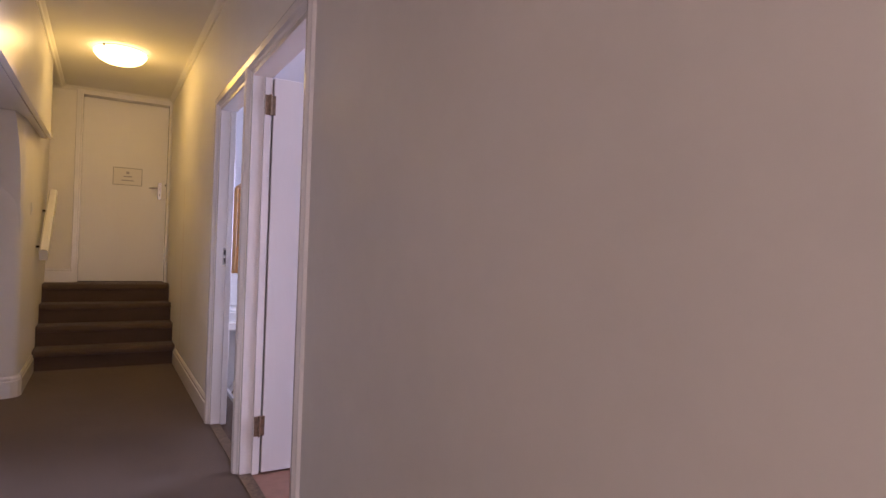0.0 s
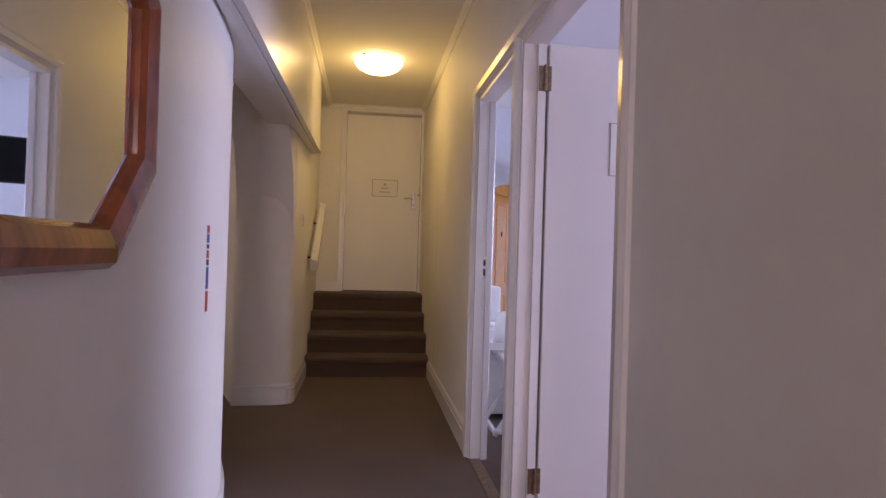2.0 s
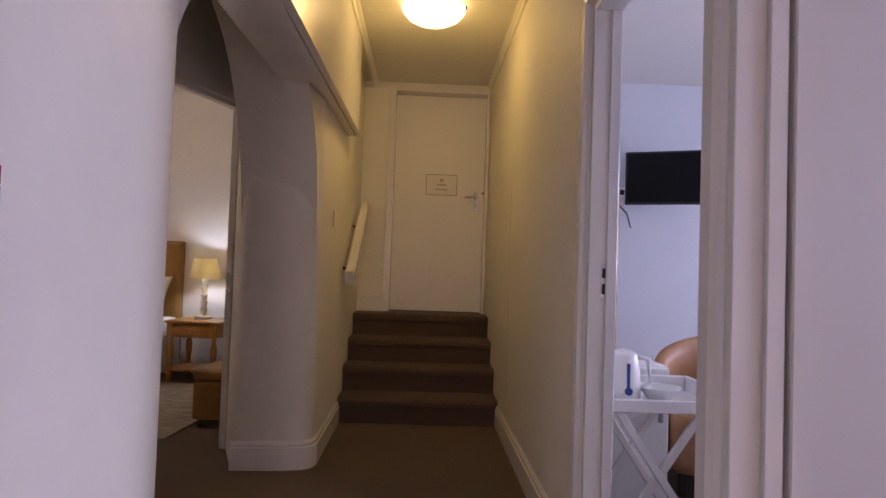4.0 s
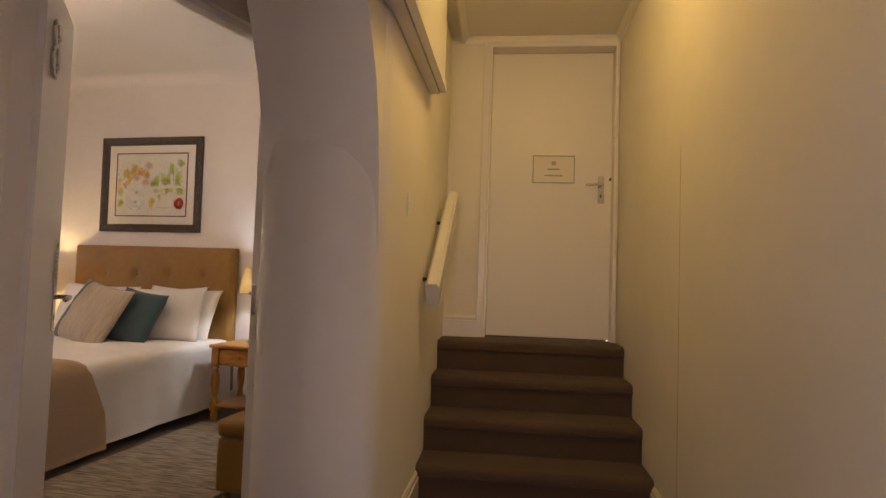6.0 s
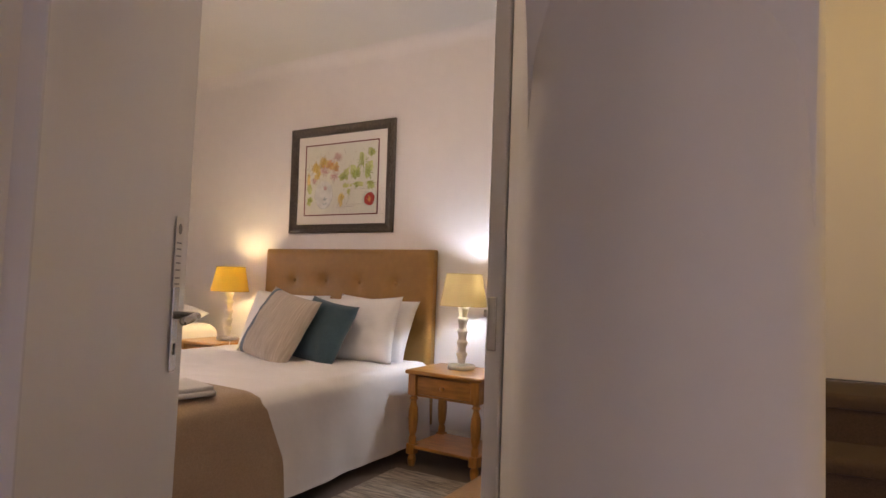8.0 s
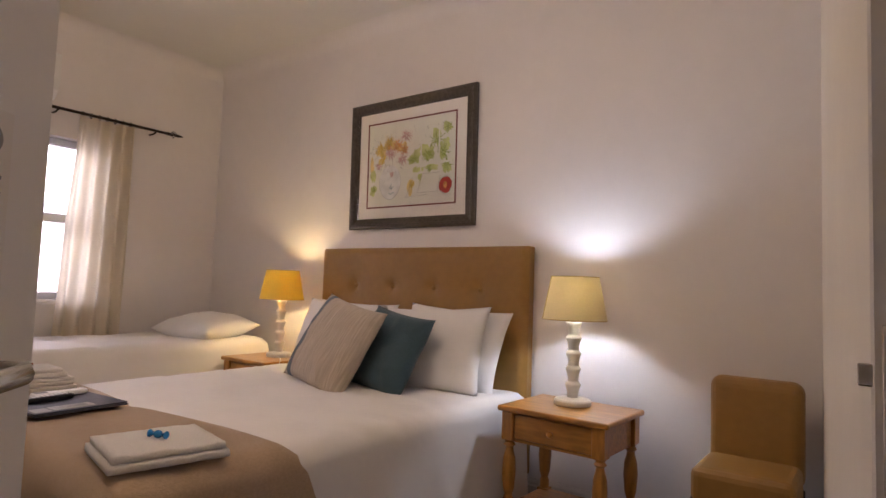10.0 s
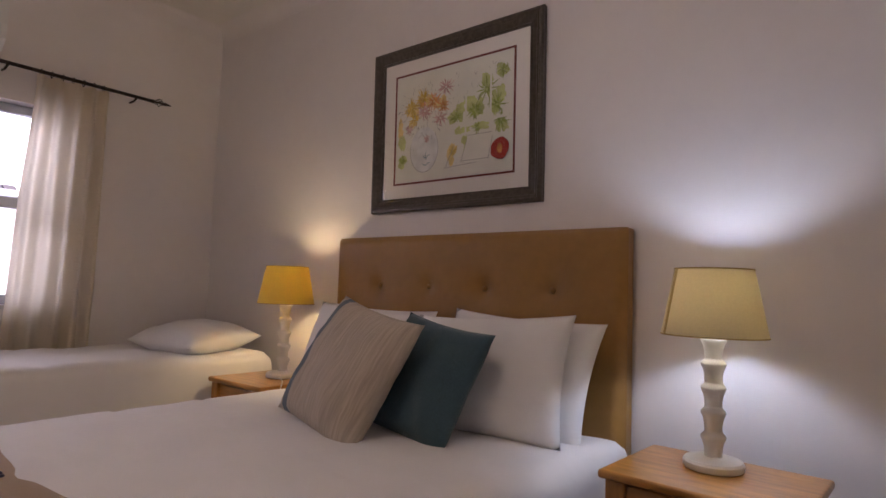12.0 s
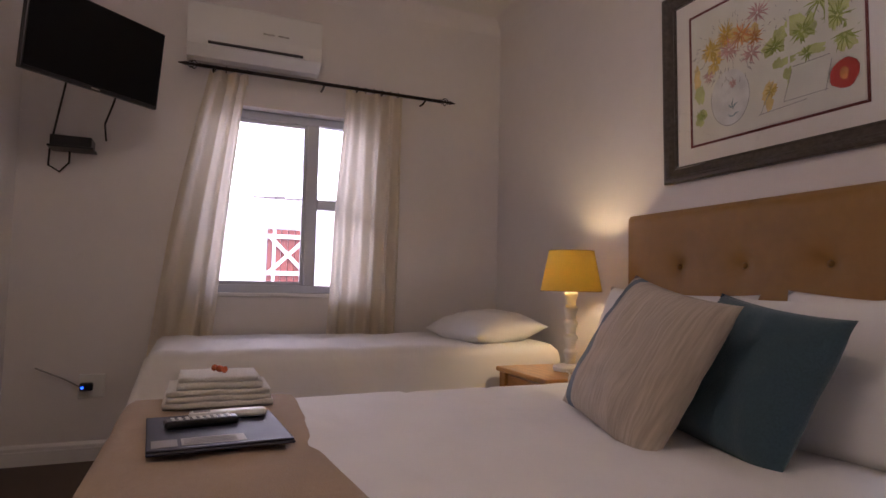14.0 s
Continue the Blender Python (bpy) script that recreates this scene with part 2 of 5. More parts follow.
def text_on(words, size, m, mat, parent, name="lettering", squash=1.0, bold=0.0):
    c = bpy.data.curves.new(name, "FONT")
    c.body, c.size, c.align_x, c.align_y, c.extrude, c.offset = words, size, "CENTER", "CENTER", 0.0006, bold
    tmp = new("tmp", c)
    me = bpy.data.meshes.new_from_object(tmp.evaluated_get(bpy.context.evaluated_depsgraph_get()))
    bpy.data.objects.remove(tmp)
    me.materials.clear()
    me.materials.append(mat)
    ob = new(name, me)
    ob.matrix_world = m @ Matrix.Diagonal((squash, 1, 1, 1))
    ob.parent = parent
    return ob


def structure(name, bm, mat, label, category, smooth=False, m=None):
    return tagged(link(name, bm, mat, None, "", smooth, m), label, category, kind="structure")


# ---- the plan ----
CEIL, ROOM = 2.71, 2.74          # ceilings of passage and bedroom
LEFT, RIGHT = -0.22, 0.90        # passage walls
BACK = 9.325                     # wall behind the headboard, in the bedroom's own plan
TURN = pose(-2.4, BACK, 0, 0, 0, -6) @ pose(2.4, -BACK, 0)     # the bedroom stands at a slight angle to the passage

# ---- the structure ----
structure("floor", box(-5.6, -1.4, -0.12, 0.93, 9.9, 0.0), M_CARPET, "brown short-pile carpet, worn and plain", "floor")
structure("floor_side_room", box(0.934, 4.64, -0.12, 4.3, 8.3, -0.002), M_CARPET, "brown carpet of the side room", "floor")
structure("floor_staff_room", box(0.934, 1.0, -0.12, 4.3, 4.636, -0.002), M_TILE, "reddish floor of the staff room", "floor")
structure("threshold", box(0.90, 3.57, 0.0, 0.96, 4.53, 0.006, 0.002), M_BRASS, "dark metal threshold strip", "threshold")
structure("threshold_2", box(0.90, 4.61, 0.0, 0.96, 5.41, 0.006, 0.002), M_BRASS, "dark metal threshold strip", "threshold")

near = [(-1.40, -1.2), (LEFT, -1.2), (LEFT, 4.03), (-0.226, 4.20), (-0.236, 4.38), (-0.252, 4.56), (-0.276, 4.73), (-0.31, 4.89), (-0.345, 5.01), (-0.385, 5.13), (-0.44, 5.24),
        (-0.512, 5.34), (-1.055, 6.02), (-1.06, 6.10), (-1.20, 6.13), (-1.40, 6.10)]
structure("wall_left", prism(near, 0, CEIL), M_WALL, "white painted wall ending in a soft plastered curve", "wall", smooth="auto")
far = [(-0.74, 9.3), (-0.80, 7.02), (-0.772, 6.945), (-0.675, 6.70), (-0.658, 6.66), (-0.635, 6.628), (-0.605, 6.608), (-0.57, 6.60), (-0.36, 6.61), (-0.265, 6.63), (-0.235, 6.655), (LEFT, 6.70), (LEFT, 9.3)]
structure("wall_pier", prism(far, 0, CEIL), M_WALL, "white painted wall with a rounded pier beside the stairs", "wall", smooth="auto")

# the arched head of the opening
arch = [(5.07, CEIL), (5.07, 1.15)]
for k in range(25):
    a = math.pi * (1 - k / 24)
    arch.append((5.86 + 0.79 * math.cos(a), 1.15 + 1.15 * math.sin(a)))
arch += [(6.70, 1.15), (6.70, CEIL)]
bm = prism(arch, -0.645, -0.245, axis="x")
for v in bm.verts:
    if v.co.x > -0.5:
        v.co.x = -0.43 + 0.19 * min(1, max(0, (v.co.y - 5.08) / 1.48))
structure("wall_arch", bm, M_WALL, "white plastered arch over the bedroom entrance", "wall", smooth="auto")
DG = pose(-1.06, 6.13, 0, 0, 0, 70)     # the slanting doorway: x along it from the hinge side
structure("wall_over_door", box(-0.10, -0.02, 2.02, 0.92, 0.09, CEIL - 0.002), M_WALL, "flat wall over the slanting bedroom doorway", "wall", m=DG)

# bulkhead along the passage
bm = bmesh.new()
v = [bm.verts.new(p) for p in ((-0.40, -1.2, 1.88), (-0.14, -1.2, 1.88), (-0.14, 7.58, 2.025), (-0.40, 7.58, 2.025),
                               (-0.40, -1.2, CEIL), (-0.14, -1.2, CEIL), (-0.14, 7.58, CEIL), (-0.40, 7.58, CEIL))]
for f in ((0, 1, 2, 3), (4, 5, 6, 7), (0, 1, 5, 4), (1, 2, 6, 5), (2, 3, 7, 6), (3, 0, 4, 7)):
    bm.faces.new([v[k] for k in f])
structure("bulkhead", bm, M_GLOSS, "glossy white boxed bulkhead along the passage wall", "bulkhead")
bm = bmesh.new()
for x0, x1, d in ((-0.215, -0.165, 0.018), (-0.160, -0.128, 0.012)):
    v = [bm.verts.new(p) for p in ((x0, -1.2, 1.876 - d), (x1, -1.2, 1.876 - d), (x1, 7.585, 2.021 - d), (x0, 7.585, 2.021 - d),
                                   (x0, -1.2, 1.89), (x1, -1.2, 1.89), (x1, 7.585, 2.04), (x0, 7.585, 2.04))]
    for f in ((0, 1, 2, 3), (4, 5, 6, 7), (0, 1, 5, 4), (1, 2, 6, 5), (2, 3, 7, 6), (3, 0, 4, 7)):
        bm.faces.new([v[k] for k in f])
structure("trim", bm, M_GLOSS, "grooved timber trim under the bulkhead", "trim")


def wall_with_holes(name, x0, x1, y0, y1, z0, z1, holes, mat, label):
    """A wall that runs along y, with openings (ya, yb, za, zb)."""
    bm = bmesh.new()
    y = y0
    for a, b, za, zb in sorted(holes):
        box(x0, y, z0, x1, a, z1, bm=bm)
        if za > z0:
            box(x0, a, z0, x1, b, za, bm=bm)
        box(x0, a, zb, x1, b, z1, bm=bm)
        y = b
    box(x0, y, z0, x1, y1, z1, bm=bm)
    bmesh.ops.remove_doubles(bm, verts=bm.verts, dist=1e-4)
    return structure(name, bm, mat, label, "wall")


wall_with_holes("wall_right", RIGHT, 1.0, -1.2, 9.0, 0, CEIL, [(3.55, 4.515, 0, 2.02), (4.585, 5.435, 0, 2.02)], M_WALL, "cream painted passage wall with two doorways")
bm = box(-0.22, 8.60, 0, 0.055, 8.76, CEIL)
box(0.055, 8.60, 2.65, 0.87, 8.76, CEIL, bm=bm)
box(0.87, 8.60, 0, 0.90, 8.76, CEIL, bm=bm)
structure("wall_far", bm, M_WALL, "cream wall around the door at the top of the stairs", "wall")
bm = box(-0.9, -1.36, 0, -0.1, -1.2, CEIL)
box(0.8, -1.36, 0, 1.04, -1.2, CEIL, bm=bm)
box(-0.1, -1.36, 0, 0.8, -1.2, 0.6, bm=bm)
box(-0.1, -1.36, 2.1, 0.8, -1.2, CEIL, bm=bm)
structure("wall_end", bm, M_WALL, "plain white wall closing the passage, with an opening for daylight", "wall")
structure("ceiling", box(-1.3, -1.36, CEIL, 1.04, 9.0, CEIL + 0.12), M_CEIL, "white passage ceiling", "ceiling")

# cornice of the passage
for x, s in ((-0.14, 1), (RIGHT, -1)):
    prof = [(x, CEIL), (x, CEIL - 0.04), (x + s * 0.012, CEIL - 0.038), (x + s * 0.018, CEIL - 0.02), (x + s * 0.034, CEIL - 0.008), (x + s * 0.04, CEIL)]
    structure("trim", prism(prof, -1.2, 8.6, axis="y"), M_CEIL, "small coved plaster cornice", "cornice", smooth=False)
prof = [(8.60, CEIL), (8.60, CEIL - 0.04), (8.588, CEIL - 0.038), (8.58, CEIL - 0.02), (8.565, CEIL - 0.008), (8.56, CEIL)]
structure("trim", prism(prof, -0.22, 0.90, axis="x"), M_CEIL, "small coved plaster cornice", "cornice")


def skirting(points, height=0.15, thick=0.02, mat=M_GLOSS, label="white moulded skirting board", z=0.0):
    """A skirting board along points of the plan; it stands to the right of the way from point to point."""
    bm = bmesh.new()
    prof = [(0, 0), (thick, 0), (thick, height - 0.035), (thick * 0.65, height - 0.03), (thick * 0.75, height - 0.015), (thick * 0.3, height), (0, height)]
    pts = [Vector(p) for p in points]
    rows = []
    for k, p in enumerate(pts):
        ds = [(pts[j + 1] - pts[j]).normalized() for j in (k - 1, k) if 0 <= j < len(pts) - 1]
        ns = [Vector((d.y, -d.x)) for d in ds]
        n = sum(ns, Vector((0, 0))) / len(ns)
        n = n / max(n.dot(ns[0]), 0.3)
        rows.append([bm.verts.new((p.x + n.x * a, p.y + n.y * a, z + h)) for a, h in prof])
    for a, b in zip(rows, rows[1:]):
        for k in range(len(prof)):
            j = (k + 1) % len(prof)
            bm.faces.new((a[k], a[j], b[j], b[k]))
    bm.faces.new(rows[0])
    bm.faces.new(rows[-1])
    return structure("baseboard", bm, mat, label, "skirting")


skirting([(LEFT, -1.2), (LEFT, 4.03), (-0.232, 4.33), (-0.262, 4.63), (-0.31, 4.88), (-0.345, 5.01), (-0.385, 5.14), (-0.44, 5.24), (-0.512, 5.34), (-0.80, 5.70)])
skirting([(-0.635, 6.594), (-0.36, 6.61), (-0.265, 6.63), (-0.235, 6.655), (LEFT, 6.70), (LEFT, 7.56)])
skirting([(RIGHT, 7.56), (RIGHT, 5.505)])
skirting([(RIGHT, 3.48), (RIGHT, -1.2)])
skirting([(LEFT, 8.60), (0.03, 8.60)], 0.14, z=0.70)

# stairs with rounded carpeted nosings
N, RISE, TREAD, FOOT = 4, 0.175, 0.25, 7.56
prof = [(FOOT, 0.0)]
for k in range(N):
    y, z = FOOT + k * TREAD, (k + 1) * RISE
    prof += [(y, z - 0.055), (y - 0.012, z - 0.05)]
    for a in range(6):
        t = math.pi / 2 * a / 5
        prof.append((y - 0.012 + 0.028 * (1 - math.cos(t)), z - 0.028 + 0.028 * math.sin(t)))
    prof.append((y + TREAD if k < N - 1 else 8.70, z))
prof += [(8.70, 0.0)]
bm = prism(prof, LEFT + 0.002, RIGHT - 0.002, axis="x")
structure("stairs", bm, M_STAIR, "four steps covered in dark brown carpet", "stairs", smooth="auto")

# bedroom, built square to its own walls and turned as one below


def turn_room(before):
    """Turn all that was added since into the bedroom's angle."""
    for ob in set(bpy.data.objects) - before:
        if ob.parent is None:
            ob.matrix_world = TURN @ ob.matrix_world


BEFORE = set(bpy.data.objects)
structure("wall_back", box(-5.06, BACK, 0, -0.60, BACK + 0.15, ROOM), M_ROOM, "white bedroom wall behind the beds", "wall")
structure("wall_south", prism([(-1.05, 6.22), (-4.90, 6.60), (-4.90, 6.45), (-1.05, 6.07)], 0, ROOM), M_ROOM, "plain white bedroom wall beside the television", "wall")
structure("ceiling_bedroom", box(-5.2, 5.7, ROOM, -0.4, BACK + 0.15, ROOM + 0.05), M_CEIL, "white bedroom ceiling with a soft cove", "ceiling")
arc = [math.pi / 2 * k / 8 for k in range(9)]
prof = [(BACK + 0.002, ROOM + 0.002)] + [(BACK + 0.001 - 0.10 * (1 - math.sin(a)), ROOM + 0.001 - 0.10 * (1 - math.cos(a))) for a in arc]
structure("trim", prism(prof, -4.9, -0.62, axis="x"), M_ROOM, "coved plaster cornice of the bedroom", "cornice", smooth="auto")

W = Matrix(((0, 1, 0, -4.90), (-1, 0, 0, BACK), (0, 0, 1, 0), (0, 0, 0, 1)))   # window wall: x along it from the corner, y into the room
S0, S1, SILL, HEAD, MID = 0.90, 1.86, 0.865, 1.945, 1.24
bm = box(-0.2, -0.16, 0, S0, 0, ROOM)
box(S1, -0.16, 0, 2.95, 0, ROOM, bm=bm)
box(S0, -0.16, 0, S1, 0, SILL, bm=bm)
box(S0, -0.16, HEAD, S1, 0, ROOM, bm=bm)
structure("wall_window", bm, M_ROOM, "white bedroom wall with the window", "wall", m=W)
prof = [(-0.002, ROOM + 0.002)] + [(-0.001 + 0.10 * (1 - math.sin(a)), ROOM + 0.001 - 0.10 * (1 - math.cos(a))) for a in arc]
structure("trim", prism(prof, 0, 2.73, axis="x"), M_ROOM, "coved plaster cornice of the bedroom", "cornice", smooth="auto", m=W)
skirt = skirting([(2.73, 0.0), (0.0, 0.0)], 0.1, 0.016)
skirt.matrix_world = W
skirting([(-4.9, BACK), (-0.66, BACK)], 0.1, 0.016)

# window
win = thing("window_1", W, "grey aluminium bedroom window, closed, with a side light", "window", kind="structure")
bm = bmesh.new()
for a in ((S0, SILL, S1, SILL + 0.05), (S0, HEAD - 0.05, S1, HEAD), (S0, SILL + 0.05, S0 + 0.05, HEAD - 0.05), (S1 - 0.05, SILL + 0.05, S1, HEAD - 0.05),
          (MID - 0.035, SILL + 0.05, MID + 0.035, HEAD - 0.05), (S0 + 0.05, 1.38, MID - 0.035, 1.44)):
    box(a[0], -0.13, a[1], a[2], -0.08, a[3], 0.004, 1, bm=bm)
part("window_frame", bm, M_ALU, win)
bm = bmesh.new()
for a in ((MID + 0.035, SILL + 0.05, MID + 0.055, HEAD - 0.05), (S1 - 0.07, SILL + 0.05, S1 - 0.05, HEAD - 0.05), (MID + 0.055, HEAD - 0.07, S1 - 0.07, HEAD - 0.05), (MID + 0.055, SILL + 0.05, S1 - 0.07, SILL + 0.07)):
    box(a[0], -0.12, a[1], a[2], -0.09, a[3], 0.003, 1, bm=bm)
part("sash", bm, M_ALU, win)
for a in ((MID + 0.055, SILL + 0.07, S1 - 0.07, HEAD - 0.07), (S0 + 0.05, SILL + 0.05, MID - 0.035, 1.38), (S0 + 0.05, 1.44, MID - 0.035, HEAD - 0.05)):
    p = part("pane", box(a[0], -0.108, a[1], a[2], -0.104, a[3]), M_GLASS, win)
    p.visible_shadow = False
part("window_sill", box(S0 - 0.01, -0.08, SILL - 0.02, S1 + 0.01, 0.018, SILL + 0.004, 0.006), M_GLOSS, win)

# yard outside
bm = box(-9.2, 2.0, -0.14, -9.02, 15, 1.90)
box(-9.24, 2.0, 1.90, -8.98, 15, 1.96, 0.01, bm=bm)
structure("yard_wall", bm, M_OUTW, "bright white rendered yard wall", "wall")
gate = thing("yard_gate", pose(-9.005, 8.50, 0.03) @ Matrix.Diagonal((1, 0.72, 1, 1)), "red-brown boarded gate with white cross bracing", "gate")
for k in range(6):
    part("board", box(-0.01, -0.35 + k * 0.117, -0.2, 0.015, -0.24 + k * 0.117, 1.55, 0.004, 1), M_DOORR, gate)
for name, a, b in (("rail", (-0.35, 0.42), (0.35, 0.42)), ("rail", (-0.35, 1.0), (0.35, 1.0)), ("rail", (-0.35, 1.46), (0.35, 1.46)), ("rail", (-0.35, 1.60), (0.35, 1.60)),
                   ("brace", (-0.32, 1.0), (0.32, 1.46)), ("brace", (-0.32, 1.46), (0.32, 1.0)), ("stile", (-0.24, -0.13), (-0.24, 1.55)), ("stile", (0.24, -0.13), (0.24, 1.55))):
    d = Vector((b[0] - a[0], b[1] - a[1]))
    n = Vector((-d.y, d.x)).normalized() * 0.026
    part(name, prism([(a[0] + n.x, a[1] + n.y), (a[0] - n.x, a[1] - n.y), (b[0] - n.x, b[1] - n.y), (b[0] + n.x, b[1] + n.y)], 0.0155, {"rail": 0.045, "brace": 0.04}.get(name, 0.035), axis="x"), M_OUTW, gate)
cp = thing("roof_tiles", pose(-9.6, 8.2, 0), "weathered grey tiles along a low roof edge behind the wall", "roof")
part("roof", box(-0.45, -0.1, -0.14, 0.45, 1.1, 1.93), M_OUTW, cp, "white gable under the tiles")
for k in range(9):
    part("tile", prism([(-0.5, 1.94), (0.42, 1.97), (0.42, 1.985), (0.3, 2.03 + 0.01 * (k % 3)), (-0.5, 2.02)], -0.12 + k * 0.14, 0.005 + k * 0.14, axis="y"), M_HTILE, cp)
turn_room(BEFORE)
structure("ground", box(-60, -40, -0.5, -5.6, 60, -0.14), M_OUTG, "pale paved yard outside the window", "ground")
structure("backdrop", box(-75.2, -60, -1, -75, 80, 60), M_HAZE, "bright white hazy sky in the distance", "backdrop")
# hill silhouette, made hazy by its own glow
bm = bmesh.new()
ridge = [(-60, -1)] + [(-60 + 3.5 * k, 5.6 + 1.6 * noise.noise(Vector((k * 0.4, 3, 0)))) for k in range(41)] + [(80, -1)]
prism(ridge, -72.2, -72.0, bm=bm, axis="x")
structure("backdrop_hills", bm, M_HILL, "pale hills in the distance, haze put in as a faint glow", "backdrop")

# side rooms
wall_with_holes("wall_east", 4.3, 4.45, 0.9, 8.45, 0, CEIL, [(2.0, 3.6, 0.9, 2.1), (5.4, 7.2, 0.9, 2.1)], M_BLUE, "pale wall of the side rooms with two windows")
structure("wall_between", box(1.0, 4.525, 0, 4.3, 4.575, CEIL), M_BLUE, "partition between the side rooms", "wall")
structure("wall_side_far", box(1.0, 8.3, 0, 4.3, 8.45, CEIL), M_BLUE, "pale wall at the end of the side room", "wall")
structure("wall_staff_end", box(1.0, 0.85, 0, 4.3, 1.0, CEIL), M_BLUE, "plain wall of the staff room", "wall")
structure("ceiling_side", box(1.04, 0.85, CEIL, 4.45, 8.45, CEIL + 0.12), M_CEIL, "white ceiling of the side rooms", "ceiling")

# ---- lights ----
lamp("daylight_bedroom", "AREA", TURN @ W @ pose((S0 + S1) / 2, -0.2, 1.40, -90, 0, 0), 128, (0.74, 0.82, 1.0), 1.0, 0.95)
lamp("daylight_side_room", "AREA", look((4.36, 6.3, 1.5), (1, 5.6, 1.2)), 44, (0.60, 0.71, 1.0), 1.7, 1.15)
lamp("daylight_staff_room", "AREA", look((4.36, 2.8, 1.5), (1, 3.6, 1.2)), 30, (0.64, 0.73, 1.0), 1.5, 1.15)
lamp("daylight_passage", "AREA", look((0.20, -1.30, 1.35), (0.85, 2.2, 1.15)), 17, (1.0, 0.86, 0.80), 0.55, 1.4)
lamp("bulb_passage", "POINT", pose(0.357, 7.0, 2.53), 2.2, (1.0, 0.63, 0.08), 0.13)
lamp("bulb_bedroom", "POINT", TURN @ pose(-2.3, 7.45, 2.53), 6.3, (1.0, 0.84, 0.68), 0.12)
lamp("bulb_cool", "POINT", TURN @ pose(-1.65, 9.07, 1.03), 4.2, (0.74, 0.90, 0.97), 0.03)
lamp("bulb_warm", "POINT", TURN @ pose(-3.72, 9.10, 1.03), 3.5, (1.0, 0.80, 0.36), 0.03)


def translucent(m, amount, colour):
    n, l = m.node_tree.nodes, m.node_tree.links
    t = n.new("ShaderNodeBsdfTranslucent")
    t.inputs[0].default_value = (*colour, 1)
    mix = n.new("ShaderNodeMixShader")
    mix.inputs[0].default_value = amount
    l.new(n["Principled BSDF"].outputs[0], mix.inputs[1])
    l.new(t.outputs[0], mix.inputs[2])
    l.new(mix.outputs[0], n["Material Output"].inputs[0])


translucent(M_SHADE, 0.20, (0.76, 0.62, 0.34))
translucent(M_SHADEY, 0.20, (0.76, 0.62, 0.10))
translucent(M_CURT, 0.55, (0.88, 0.82, 0.70))

# ---- doors and frames of the passage ----


def door_frame(name, y0, y1, head, label, x=RIGHT, depth=0.10, shared=False):
    """Lining and architrave of a doorway in a wall that runs along y, on the passage side."""
    f = thing(name, pose(0, 0, 0), label, "door frame", kind="structure")
    bm = bmesh.new()
    prof = [(0, 0), (0.012, -0.008), (0.02, -0.02), (0.05, -0.024), (0.062, -0.016), (0.07, -0.014), (0.07, 0)]
    rings = []
    for a, b in ((1, 0), (1, 1), (-1, 1), (-1, 0))[1 if shared else 0:]:
        yy, zz = (y0 if a > 0 else y1), head
        rings.append([bm.verts.new((x + d, yy - a * w, (zz + w) if b else 0.0)) for w, d in prof])
    for p, q in zip(rings, rings[1:]):
        for k in range(len(prof) - 1):
            bm.faces.new((p[k], p[k + 1], q[k + 1], q[k]))
    part("architrave", bm, M_GLOSS, f)
    bm = box(x + 0.003, y0 - 0.002, 0, x + depth, y0 + 0.022, head, 0.002, 1)
    box(x + 0.003, y1 - 0.022, 0, x + depth, y1 + 0.002, head, 0.002, 1, bm=bm)
    box(x + 0.003, y0 + 0.022, head - 0.022, x + depth, y1 - 0.022, head + 0.002, 0.002, 1, bm=bm)
    box(x + 0.06, y0 + 0.022, 0, x + 0.095, y0 + 0.036, head - 0.022, 0.002, 1, bm=bm)
    box(x + 0.06, y1 - 0.036, 0, x + 0.095, y1 - 0.022, head - 0.022, 0.002, 1, bm=bm)
    part("lining", bm, M_GLOSS, f)
    return f


f1 = door_frame("door_frame_1", 3.55, 4.515, 2.02, "glossy white door frame of the staff room")
f2 = door_frame("door_frame_2", 4.585, 5.435, 2.02, "glossy white door frame with a lock plate", shared=True)


def keep_plate(parent, m):
    p = part("keep", box(-0.012, -0.0015, -0.058, 0.012, 0.0015, 0.058, 0.001, 1), M_CHROME, parent, "worn steel keep plate", m=m)
    part("slot", box(-0.006, -0.003, 0.01, 0.006, -0.0012, 0.042), M_BLACK, p)
    part("slot", box(-0.006, -0.003, -0.045, 0.006, -0.0012, -0.01), M_BLACK, p)
    part("lip", box(0.011, -0.006, 0.014, 0.028, -0.003, 0.03, 0.001, 1), M_CHROME, p)


keep_plate(f2, pose(0.955, 5.4115, 1.07, 0, 0, 0))


def hinge(parent, m):
    h = part("hinge", box(-0.026, -0.002, -0.05, 0.026, 0.002, 0.05, 0.001, 1), M_BRASS, parent, "aged metal hinge", m=m)
    part("knuckle", tube([(0, -0.006, -0.052), (0, -0.006, 0.052)], 0.007), M_BRASS, h)
    for z in (-0.035, 0.0, 0.035):
        part("screw", lathe([(0.004, 0), (0.003, 0.0015)], 8, at=(0.014, 0, z)), M_IRON, h)


